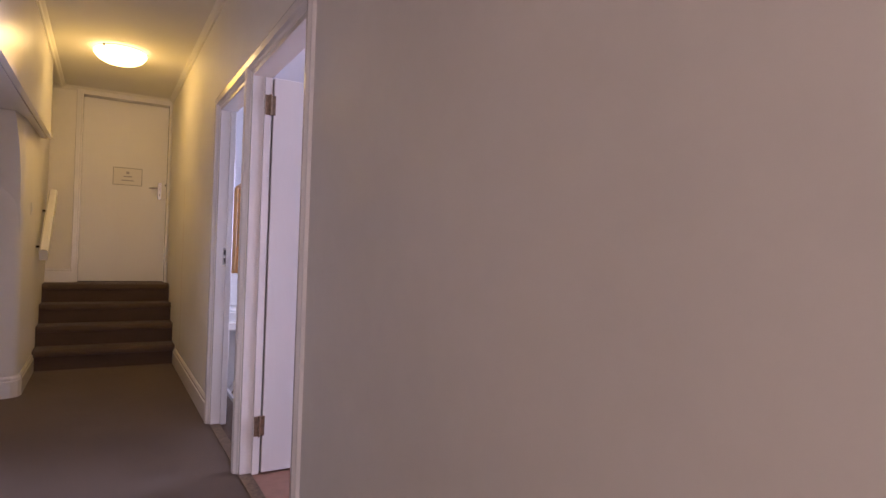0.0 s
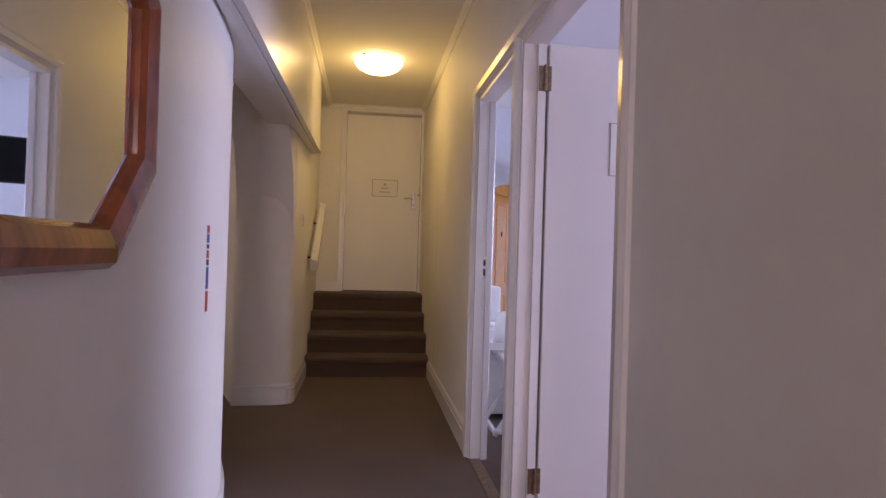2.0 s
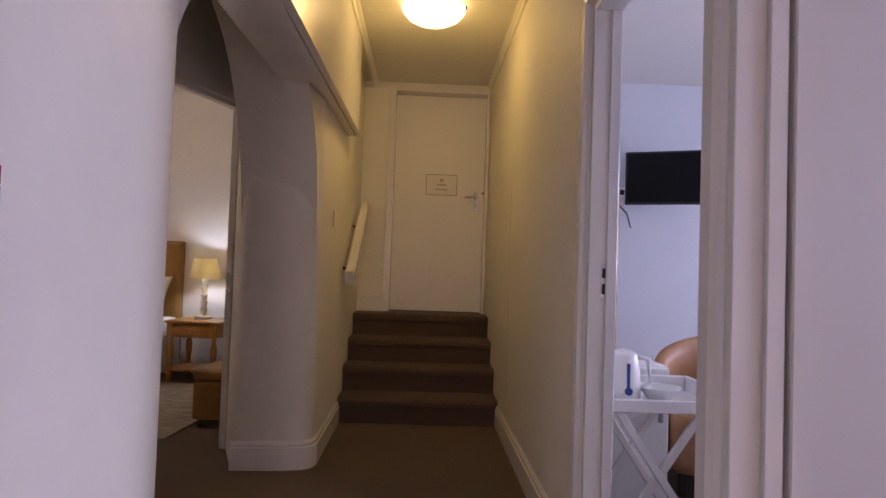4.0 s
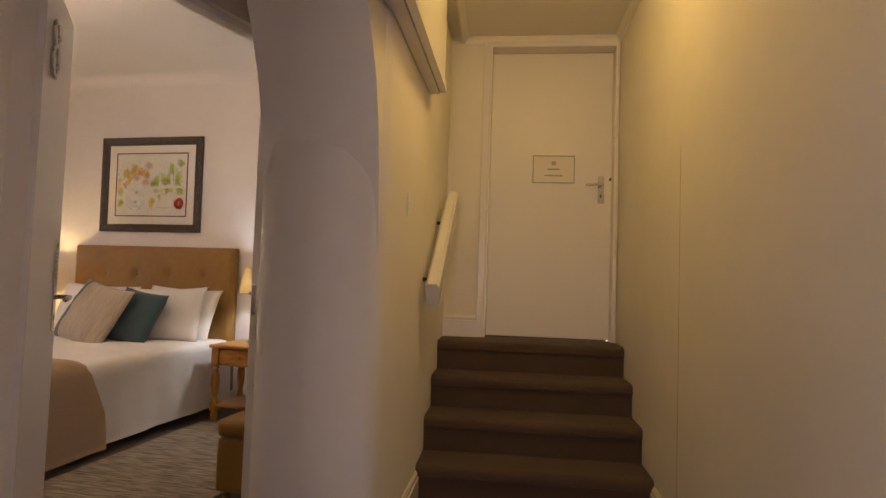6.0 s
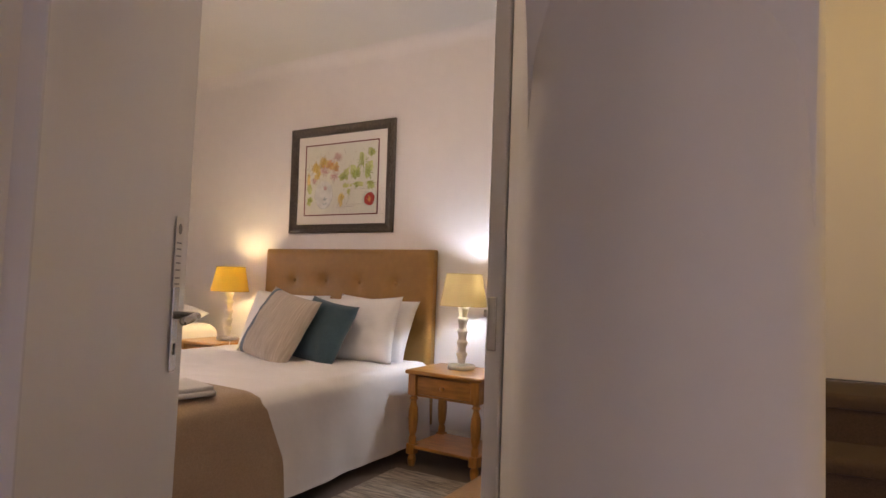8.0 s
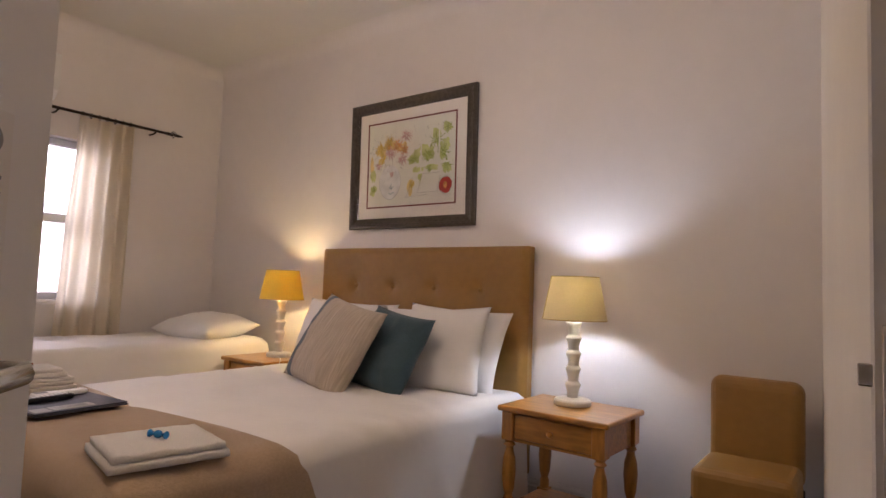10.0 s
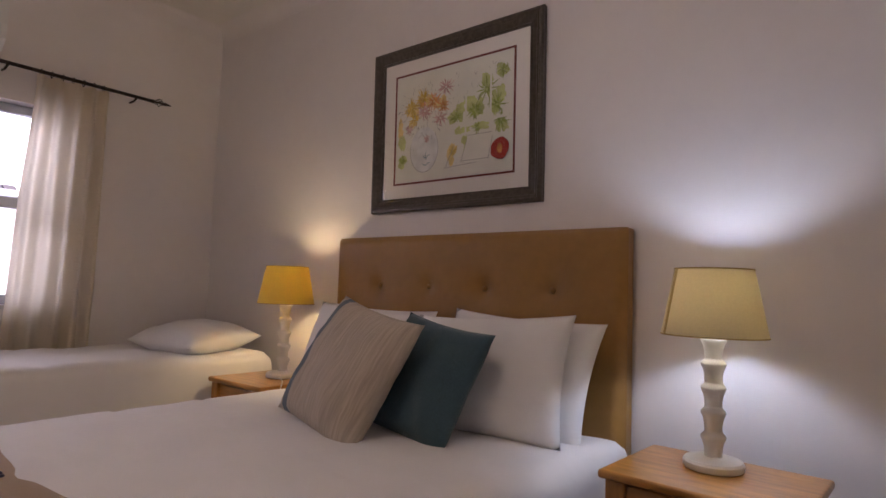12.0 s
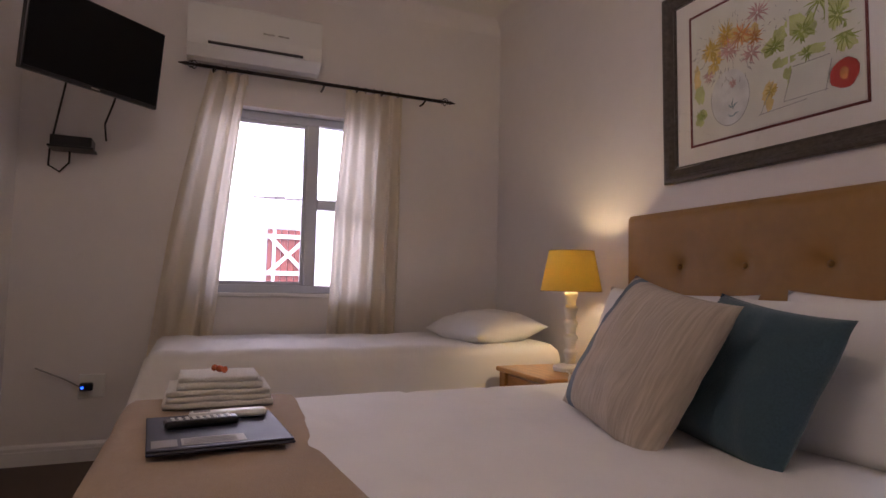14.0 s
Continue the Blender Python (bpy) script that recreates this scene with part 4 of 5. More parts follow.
table_lamp(pose(-1.65, 9.07, 0.546), M_SHADE, "white turned lamp with a lit cream shade")
table_lamp(pose(-3.72, 9.10, 0.551), M_SHADEY, "white turned lamp with a glowing amber shade")
cord = thing("lamp_cord", pose(0, 0, 0), "thin white lamp cord over the table edge", "cord")
part("cable", tube([(-3.68, 9.05, 0.557), (-3.62, 9.02, 0.56), (-3.55, 8.98, 0.562), (-3.512, 8.95, 0.558), (-3.512, 8.94, 0.53), (-3.512, 8.94, 0.50)], 0.003), M_WPLAS, cord)

# framed drawing
PW, PH = 0.976, 0.81
pic = thing("framed_picture", pose(-2.845, BACK - 0.004, 1.795, 1.0, 0, 0), "framed flower drawing with a wide white mount", "picture")
part("frame", frame_ring(PW, PH, 0, [(0, 0), (0, 0.024), (0.006, 0.032), (0.016, 0.033), (0.02, 0.029), (0.028, 0.028), (0.032, 0.024), (0.056, 0.017), (0.060, 0.020), (0.066, 0.018), (0.068, 0.008)]), M_FRAME, pic)
part("mount", box(-PW / 2 + 0.06, -0.009, -PH / 2 + 0.06, PW / 2 - 0.06, -0.006, PH / 2 - 0.06), M_MAT, pic)
IW, IH = 0.70, 0.545
part("mount_line", frame_ring(IW, IH, 0, [(0, 0.009), (0, 0.0115), (0.009, 0.0115), (0.009, 0.009)]), M_LINE, pic)
part("drawing", box(-IW / 2 + 0.012, -0.0112, -IH / 2 + 0.012, IW / 2 - 0.012, -0.0095, IH / 2 - 0.012), M_PAPER, pic)
rnd = random.Random(4)


def blot(bm, x, z, rx, rz, ang=0.0, y=-0.0125, n=14, rough=0.25):
    """A patch of colour with an uneven rim; x and z run from -0.5 to 0.5 over the sheet."""
    pts = []
    for k in range(n):
        t = 2 * math.pi * k / n
        q = 1 - rough / 2 + rough * rnd.random()
        a, b = rx * IW * q * math.cos(t), rz * IH * q * math.sin(t)
        pts.append((x * IW + a * math.cos(ang) - b * math.sin(ang), z * IH + a * math.sin(ang) + b * math.cos(ang)))
    prism(pts, y, y + 0.0003, bm=bm, axis="y")


def stroke(bm, x, z, length, ang, width=0.0016, y=-0.0135, bend=0.3):
    """A thin pen stroke, tapered and slightly bent."""
    x, z = x * IW, z * IH
    mx, mz = x + length / 2 * math.cos(ang + bend), z + length / 2 * math.sin(ang + bend)
    ex, ez = x + length * math.cos(ang), z + length * math.sin(ang)
    nx, nz = -math.sin(ang) * width / 2, math.cos(ang) * width / 2
    prism([(x - nx, z - nz), (mx - nx * 1.3, mz - nz * 1.3), (ex, ez), (mx + nx * 1.3, mz + nz * 1.3), (x + nx, z + nz)], y, y + 0.0003, bm=bm, axis="y")


def wash(mat, patches, label, y):
    bm = bmesh.new()
    for x, z, rx, rz, *ang in patches:
        for k in range(9):
            blot(bm, x + rx * rnd.uniform(-0.6, 0.6), z + rz * rnd.uniform(-0.6, 0.6), rx * rnd.uniform(0.25, 0.6), rz * rnd.uniform(0.25, 0.6), *ang, y=y - rnd.random() * 0.0003, rough=0.7)
    tagged(part("ink", bm, mat, pic, label), kind="stuff")


def bloom(mat, heads, label, y=-0.0132):
    bm = bmesh.new()
    for x, z, r, n in heads:
        for k in range(n):
            a = 2 * math.pi * k / n + rnd.uniform(-0.2, 0.2)
            stroke(bm, x + 0.10 * r / IW * math.cos(a), z + 0.10 * r / IH * math.sin(a), r * rnd.uniform(0.6, 1.1), a, 0.0045, y - rnd.random() * 0.0006, rnd.uniform(-0.3, 0.3))
    tagged(part("ink", bm, mat, pic, label), kind="stuff")


wash(M_WASHG, [(0.05, 0.04, 0.07, 0.08, 0.5), (0.20, 0.07, 0.075, 0.10), (0.37, 0.10, 0.06, 0.10), (0.29, 0.23, 0.05, 0.10, 0.3), (0.41, 0.33, 0.05, 0.07), (0.10, -0.10, 0.06, 0.04), (0.24, -0.09, 0.08, 0.035),
                 (0.40, -0.10, 0.05, 0.06), (-0.43, -0.12, 0.035, 0.10), (-0.42, -0.30, 0.045, 0.07), (0.13, -0.22, 0.035, 0.10)], "green window view", -0.0118)
wash(M_WASHY, [(-0.34, 0.16, 0.07, 0.10), (-0.22, 0.22, 0.08, 0.06), (-0.10, 0.18, 0.09, 0.06, -0.3), (0.02, -0.28, 0.04, 0.12, -0.4), (-0.44, 0.0, 0.03, 0.10), (-0.33, 0.03, 0.05, 0.05)], "yellow flower wash", -0.0122)
bm = bmesh.new()
blot(bm, -0.22, -0.21, 0.125, 0.20, 0, -0.0127, 24, 0.05)
part("ink", bm, M_WASHB, pic, "pale vase")
bloom(M_YEL, [(-0.34, 0.18, 0.05, 22), (-0.24, 0.25, 0.05, 24), (-0.31, 0.08, 0.04, 18), (0.03, -0.26, 0.03, 9)], "yellow flowers")
bloom(M_ORA, [(-0.14, 0.20, 0.055, 24), (-0.24, 0.20, 0.03, 14), (-0.06, 0.14, 0.04, 14)], "orange flowers")
bloom(M_PNK, [(-0.04, 0.30, 0.05, 20), (-0.22, 0.13, 0.05, 24), (-0.08, 0.04, 0.045, 18), (-0.20, -0.12, 0.022, 12), (-0.36, -0.01, 0.03, 12)], "pink flowers")
bloom(M_GRN, [(0.05, 0.02, 0.04, 16), (0.20, 0.05, 0.05, 22), (0.29, 0.20, 0.07, 14), (0.37, 0.06, 0.05, 18), (0.40, -0.07, 0.05, 14), (0.42, 0.33, 0.04, 12), (0.22, -0.10, 0.03, 10), (-0.42, -0.28, 0.03, 12), (0.30, -0.22, 0.022, 12)], "green leaves")
bm = bmesh.new()
for x0, z0, x1, z1 in ((0.125, -0.14, 0.137, 0.42), (0.315, -0.14, 0.33, 0.46), (0.02, -0.055, 0.46, -0.03)):
    box(x0 * IW, -0.0146, z0 * IH, x1 * IW, -0.0143, z1 * IH, bm=bm)
part("paper_gap", bm, M_PAPER, pic, "pale window bars")
bm = bmesh.new()
prism([(a * IW, b * IH) for a, b in ((0.10, -0.36), (0.31, -0.37), (0.34, -0.17), (0.15, -0.15))], -0.0146, -0.0143, bm=bm, axis="y")
part("paper_gap", bm, M_PAPER, pic, "pale open book")
bm = bmesh.new()
for k in range(150):
    a = rnd.uniform(0, 2 * math.pi)
    r = rnd.random() ** 0.6
    stroke(bm, -0.22 + 0.24 * r * math.cos(a), 0.14 + 0.24 * r * math.sin(a), rnd.uniform(0.008, 0.026), a + rnd.uniform(-0.6, 0.6), 0.0016)
for k in range(28):
    a = math.radians(-200 + 220 * k / 27)
    stroke(bm, -0.22 + 0.125 * math.cos(a), -0.21 + 0.20 * math.sin(a), 0.018, a + math.pi / 2, 0.0018)
for x, z, n, a in ((0.10, -0.36, 12, 0.0), (0.31, -0.37, 8, 1.35), (0.10, -0.36, 8, 1.25), (0.15, -0.155, 10, 0.0), (-0.04, -0.40, 14, 0.05), (-0.03, -0.40, 9, 1.1)):
    for k in range(n):
        d = 0.013 * k
        stroke(bm, x + d * math.cos(a) / IW, z + d * math.sin(a) / IH, 0.014, a, 0.002, -0.0149)
for k in range(40):
    stroke(bm, rnd.uniform(0.02, 0.44), rnd.uniform(-0.02, 0.40), rnd.uniform(0.01, 0.03), rnd.uniform(0.6, 2.2), 0.0013)
tagged(part("ink", bm, M_INKG, pic, "thin pencil lines"), kind="stuff")
bm = bmesh.new()
for x, z, l, a in ((-0.20, -0.30, 0.045, 1.5), (-0.20, -0.29, 0.03, 2.4), (-0.20, -0.29, 0.03, 0.6), (-0.20, -0.35, 0.03, 2.6), (-0.20, -0.35, 0.03, 0.4)):
    stroke(bm, x, z, l, a, 0.005)
tagged(part("ink", bm, M_BLU, pic, "blue-green sprig on the vase"), kind="stuff")
for mat, rx, rz, y, label in ((M_ROSE, 0.066, 0.088, -0.0148, "red fruit"), (M_ORA, 0.020, 0.040, -0.0153, "orange core")):
    bm = bmesh.new()
    blot(bm, 0.395, -0.295, rx, rz, 0, y, 20, 0.12)
    part("ink", bm, mat, pic, label)
gl = part("glass", box(-PW / 2 + 0.064, -0.0175, -PH / 2 + 0.064, PW / 2 - 0.064, -0.0165, PH / 2 - 0.064), M_PGLASS, pic)
gl.visible_shadow = False

# single bed under the window
sb = thing("single_bed", pose(0, 0, 0), "single bed with a plain white cover under the window", "bed")
part("base", box(-4.80, 7.32, 0.06, -4.06, 9.20, 0.40, 0.02), M_BASE, sb)
for x, y in ((-4.7, 7.45), (-4.16, 7.45), (-4.7, 9.1), (-4.16, 9.1)):
    part("leg", lathe([(0.03, 0), (0.03, 0.06)], 14, at=(x, y, 0)), M_BLACK, sb)
part("bed_cover", cover(-4.83, 7.27, -4.0, 9.24, 0.645, 0.05, sides=(0, 1, 1, 0), seed=11.0, ripple=0.035, flare=0.12), M_LINEN, sb, smooth=True)
pl = pillow("bed_pillow", 0.62, 0.44, 0.19, M_PILLOW, pose(-4.36, 8.96, 0.705, -84, 0, 4), "white pillow lying on the single bed", "pillow", 9)

# curtains and rod
def curtain(s0, s1, b0, b1, z0, z1, folds, label, pull=0.0):
    t = thing("curtain", W, label, "curtain", "bedroom curtains")

    def place(u, v):
        w = v ** (1.0 + pull)
        a = (s0 + u * (s1 - s0)) * w + (b0 + u * (b1 - b0)) * (1 - w)
        amp = 0.036 - 0.012 * v
        y = 0.088 + amp * math.sin(2 * math.pi * folds * u + 0.8 * math.sin(5 * u)) + 0.010 * noise.noise(Vector((u * 9, v * 3, s0 * 7)))
        return (a + 0.012 * noise.noise(Vector((u * 6, v * 2.5, 3 + s0))), y, z0 + v * (z1 - z0))

    part("cloth", sheet(110, 24, place), M_CURT, t, smooth=True)
    part("heading", sheet(110, 2, lambda u, v: (s0 + u * (s1 - s0), 0.086 + 0.024 * math.sin(2 * math.pi * folds * u + 0.8 * math.sin(5 * u)) + 0.003, z1 - 0.06 + 0.062 * v)), M_CURT, t, smooth=True)
    return t


RZ = 2.11
curtain(0.73, 1.09, 0.74, 1.17, 0.45, RZ - 0.02, 4.6, "cream curtain gathered to one side of the window")
curtain(1.645, 1.85, 1.80, 2.12, 0.12, RZ - 0.02, 3.2, "cream curtain drawn aside towards the television", 0.4)
rod = thing("curtain_rod", W, "dark twisted iron curtain rod with cage finials", "curtain rod")
part("pole", tube([(0.49, 0.088, RZ), (1.89, 0.088, RZ)], 0.010, 12), M_IRON, rod, smooth=True)
for s, dr_ in ((0.49, -1), (1.89, 1)):
    f = part("finial", lathe([(0.004, 0), (0.012, 0.004), (0.012, 0.014), (0.006, 0.02), (0.006, 0.075), (0.012, 0.08), (0.007, 0.1), (0.003, 0.12), (0.0, 0.122)], 12), M_IRON, rod, m=pose(s, 0.088, RZ, 0, 90 * dr_, 0))
    for k in range(4):
        part("wire", tube([(0.023 * math.sin(math.pi * q / 10) * math.cos(q * 0.35 + k * 1.571), 0.023 * math.sin(math.pi * q / 10) * math.sin(q * 0.35 + k * 1.571), 0.016 + 0.006 * q) for q in range(11)], 0.0025, 6), M_IRON, f)
for s in (0.58, 1.22, 1.83):
    part("bracket", tube([(s, 0.001, RZ - 0.02), (s, 0.05, RZ - 0.022), (s, 0.088, RZ - 0.012)], 0.006), M_IRON, rod)
for k in range(7):
    part("ring", tube([(0.76 + k * 0.052, 0.088 + 0.017 * math.cos(t), RZ - 0.004 + 0.017 * math.sin(t)) for t in [math.pi * q / 8 for q in range(17)]], 0.0028, 6), M_IRON, rod)
for k in range(4):
    part("ring", tube([(1.655 + k * 0.055, 0.088 + 0.017 * math.cos(t), RZ - 0.004 + 0.017 * math.sin(t)) for t in [math.pi * q / 8 for q in range(17)]], 0.0028, 6), M_IRON, rod)

# air conditioner
ac = thing("air_conditioner", W @ pose(1.615, 0.001, 2.145), "white wall air conditioner above the window", "air conditioner")
prof = [(0, 0.02), (0.06, 0.0), (0.13, 0.0), (0.19, 0.05), (0.205, 0.12), (0.20, 0.27), (0.18, 0.285), (0, 0.285)]
part("body", prism([(a, b) for a, b in prof], -0.355, 0.355, axis="x"), M_WPLAS, ac)
part("louvre", prism([(0.142, -0.002), (0.196, 0.046), (0.192, 0.05), (0.138, 0.002)], -0.27, 0.27, axis="x"), M_WPLAS, ac)
part("slot", prism([(0.188, 0.0555), (0.2085, 0.060), (0.2085, 0.066), (0.188, 0.064)], -0.25, 0.25, axis="x"), M_INK, ac)
for dx in (-0.06, -0.14):
    part("badge", box(dx - 0.03, 0.2035, 0.15, dx + 0.03, 0.2065, 0.158), M_CHROME, ac)

# television
TV = look((-4.34, 7.02, 1.955), (-3.598, 7.69, 1.855)) @ pose(0, 0, 0, 0, 180, 0)
tv = thing("television", TV, "black flat television on a wall bracket, switched off", "television")
part("case", box(-0.315, -0.188, 0.0, 0.315, 0.188, 0.03, 0.006), M_BLACK, tv, m=pose(0, 0, -0.03))
part("screen", box(-0.305, -0.172, 0.0, 0.305, 0.18, 0.002), M_SCREEN, tv, m=pose(0, 0, 0.0005))
part("badge", box(-0.02, -0.184, 0.0, 0.02, -0.178, 0.002), M_CHROME, tv)
part("bracket", box(-0.06, -0.06, -0.16, 0.06, 0.06, -0.031, 0.01), M_BLACK, tv)
part("arm", tube([(0, 0, -0.15), (0.02, 0.0, -0.42)], 0.02), M_BLACK, tv)
dec = thing("decoder_box", W @ pose(2.475, 0.001, 1.59), "small black decoder box on a wall shelf", "decoder")
part("box", box(-0.09, 0.01, 0.0, 0.09, 0.13, 0.05, 0.004), M_BLACK, dec)
part("shelf", box(-0.10, 0.0, -0.012, 0.10, 0.14, -0.001, 0.003), M_BLACK, dec)
cb = thing("television_cable", W @ pose(0.225, 0, 0.16), "dark cables between television and decoder", "cable")
part("cable", tube([(2.30, 0.03, 1.80), (2.33, 0.02, 1.62), (2.36, 0.02, 1.42), (2.36, 0.03, 1.34), (2.31, 0.03, 1.31), (2.27, 0.03, 1.36), (2.27, 0.03, 1.43)], 0.005), M_BLACK, cb, smooth=True)
part("cable", tube([(2.06, 0.05, 1.78), (2.09, 0.03, 1.68), (2.12, 0.03, 1.58), (2.11, 0.03, 1.49)], 0.005), M_BLACK, cb, smooth=True)
so = thing("wall_socket", W @ pose(2.34, 0.001, 0.38), "white wall socket with a black plug and blue light", "socket")
part("plate", box(-0.06, 0.0, -0.06, 0.06, 0.012, 0.06, 0.004), M_WPLAS, so)
part("plug", box(-0.01, 0.013, -0.02, 0.05, 0.05, 0.02, 0.008), M_BLACK, so)
part("indicator", box(0.03, 0.051, -0.008, 0.042, 0.053, 0.002), M_LED, so)
part("cable", tube([(0.05, 0.03, 0.0), (0.12, 0.02, 0.04), (0.25, 0.02, 0.1)], 0.004), M_INKG, so)


# towels, folder and remote on the throw
def towels(m, sizes, label, sweet, seed):
    t = thing("towel_stack", m, label, "towels", "folded towel stacks")
    z = 0.0
    for k, (w, d, h) in enumerate(sizes):
        bm = bmesh.new()
        prof = []
        for q in range(9):
            a = -math.pi / 2 + math.pi * q / 8
            prof.append((-d / 2 - h / 2 * 0.6 * math.cos(a), z + h / 2 + h / 2 * math.sin(a)))
        prof += [(d / 2, z + h), (d / 2 + 0.004, z + h * 0.62), (d / 2 - 0.004, z + h * 0.5), (d / 2 + 0.004, z + h * 0.38), (d / 2, z)]
        n = 14
        rows = []
        for i in range(n + 1):
            x = -w / 2 + w * i / n
            rows.append([bm.verts.new((x + 0.006 * noise.noise(Vector((seed + k, i * 0.7, zz * 20))), y + 0.006 * noise.noise(Vector((i * 0.6, seed + k * 3, y * 5))), zz + 0.004 * noise.noise(Vector((i * 0.5, y * 9, seed + k))) * (1 if zz > z + h * 0.3 else 0))) for y, zz in prof])
        for p, q in zip(rows, rows[1:]):
            for j in range(len(prof)):
                jj = (j + 1) % len(prof)
                bm.faces.new((p[j], p[jj], q[jj], q[j]))
        bm.faces.new(rows[0])
        bm.faces.new(rows[-1])
        part("towel", bm, M_TOWEL, t, smooth=True)
        z += h + 0.001
    s = thing("wrapped_sweet", m @ pose(0.0, 0.0, z + 0.011, 0, 0, 30), "small shiny wrapped sweet on the towels", "sweet")
    bm = lathe([(0.0, -0.014), (0.009, -0.008), (0.011, 0.0), (0.009, 0.008), (0.0, 0.014)], 12)
    part("wrapper", bm, sweet, s, smooth=True, m=pose(0, 0, 0, 90, 0, 0))
    for sg in (-1, 1):
        part("twist", lathe([(0.002, 0.0), (0.006, 0.006), (0.011, 0.016)], 8), sweet, s, m=pose(0, sg * 0.012, 0, -90 * sg, 0, 0))
    return t


M_SWR = material("copper_wrapper", (0.62, 0.16, 0.06), 0.25, metal=0.5)
M_SWB = material("blue_wrapper", (0.02, 0.22, 0.55), 0.2, metal=0.5)
TZ = BZ + 0.021
towels(pose(-3.34, 7.54, TZ, 0, 0, 90), [(0.30, 0.23, 0.017), (0.29, 0.22, 0.016), (0.285, 0.215, 0.014), (0.235, 0.19, 0.020), (0.22, 0.17, 0.013)], "stack of folded white towels on the throw", M_SWR, 1.0)
towels(pose(-2.12, 7.45, TZ, 0, 0, 78), [(0.29, 0.26, 0.02), (0.27, 0.24, 0.018)], "folded white towels at the bed edge", M_SWB, 2.0)
fo = thing("guest_folder", pose(-2.935, 7.525, TZ, 0, 0, 94), "navy blue guest folder lying on the throw", "folder")
part("cover", box(-0.155, -0.165, 0, 0.155, 0.165, 0.006, 0.002, 1), M_NAVY, fo)
part("cover", box(-0.155, -0.163, 0.007, 0.152, 0.163, 0.012, 0.002, 1), M_NAVY, fo)
cd = part("card", box(-0.085, -0.145, 0.0125, 0.05, -0.085, 0.0135), M_CARD, fo, "printed card")
for k in range(4):
    part("print", box(-0.08, -0.137 + k * 0.013, 0.0137, 0.03, -0.131 + k * 0.013, 0.0142), M_INKG, cd)
part("card", box(-0.145, -0.15, 0.0125, -0.093, -0.088, 0.0135), M_INKG, fo, "grey printed card")
re_ = thing("remote_control", pose(-2.965, 7.495, TZ + 0.0135, 0, 0, 99), "black remote control with grey buttons", "remote control")
part("body", box(-0.09, -0.022, 0, 0.08, 0.022, 0.018, 0.006, 2), M_BLACK, re_)
for i in range(9):
    for j in range(3):
        part("button", box(-0.075 + i * 0.016, -0.014 + j * 0.011, 0.0185, -0.066 + i * 0.016, -0.007 + j * 0.011, 0.0205, 0.001, 1), M_WPLAS, re_)
re2 = thing("remote_control", pose(-3.03, 7.55, TZ + 0.0135, 0, 0, 94), "white air-conditioner remote control", "remote control")
part("body", box(-0.09, -0.02, 0, 0.1, 0.02, 0.02, 0.008, 2), M_WPLAS, re2)
part("screen", box(-0.08, -0.013, 0.0205, -0.04, 0.013, 0.0215), M_INKG, re2)

# rug, footstool, chair
bm = sheet(60, 90, lambda u, v: (-1.85 + 0.90 * u - 0.02 * v + 0.006 * noise.noise(Vector((v * 30, 0, 1))), 7.20 + 1.55 * v + 0.004 * noise.noise(Vector((u * 30, 0, 4))), 0.011 + 0.003 * noise.noise(Vector((u * 9, v * 60, 2)))))
geo = bmesh.ops.extrude_face_region(bm, geom=bm.faces[:])
for v in geo["geom"]:
    if isinstance(v, bmesh.types.BMVert):
        v.co.z = 0.001
rug = tagged(link("rug", bm, M_RUG, None, "", False), "cream and brown woven rag rug beside the bed", "rug")
ft = thing("footstool", pose(-0.705, 7.755, 0), "tan leatherette box footstool on short feet", "footstool")
part("box", box(-0.23, -0.26, 0.05, 0.05, 0.26, 0.30, 0.02, 3), M_TAN, ft)
part("seat", box(-0.235, -0.265, 0.302, 0.055, 0.265, 0.385, 0.03, 4), M_TAN, ft)
for x in (-0.19, 0.01):
    for y in (-0.21, 0.21):
        part("foot", lathe([(0.022, 0), (0.022, 0.01), (0.014, 0.016), (0.014, 0.05)], 14, at=(x, y, 0)), M_CHROME, ft)
ch = thing("side_chair", pose(-1.0, 8.965, 0), "tan upholstered chair against the bedroom wall", "chair")
part("backrest", box(-0.10, 0.15, 0.35, 0.22, 0.25, 0.735, 0.04, 4), M_TAN, ch)
part("seat", box(-0.10, -0.15, 0.32, 0.22, 0.145, 0.45, 0.03, 3), M_TAN, ch)
for x in (-0.08, 0.2):
    for y in (-0.12, 0.2):
        part("leg", box(x - 0.018, y - 0.018, 0, x + 0.018, y + 0.018, 0.345, 0.003, 1), M_BASE, ch)

turn_room(BEFORE)

# ---- side room ----
wr = thing("wardrobe", pose(1.33, 6.95, 0, 0, 0, 60), "pine two-door wardrobe with an arched top", "wardrobe")
part("body", box(0, 0.02, 0.05, 0.92, 0.50, 1.66, 0.006), M_PINEV, wr)
top = [(0, 1.66)] + [(0.92 * k / 16, 1.67 + 0.10 * math.sin(math.pi * k / 16)) for k in range(17)] + [(0.92, 1.66)]
part("pediment", prism(top, 0.0, 0.04, axis="y"), M_PINEV, wr)
for x in (0.02, 0.47):
    dd = part("door", box(x, -0.005, 0.1, x + 0.43, 0.018, 1.65, 0.004), M_PINEV, wr)
    for z0, z1 in ((0.18, 0.80), (0.88, 1.58)):
        part("panel", frame_ring(0.31, z1 - z0, 0, [(0, 0), (0.004, 0.007), (0.014, 0.004), (0.02, -0.004)]), M_PINEV, dd, m=pose(x + 0.215, -0.006, (z0 + z1) / 2))
    part("knob", box(x + 0.2, -0.02, 1.3, x + 0.22, -0.008, 1.34, 0.004), M_IRON, dd)
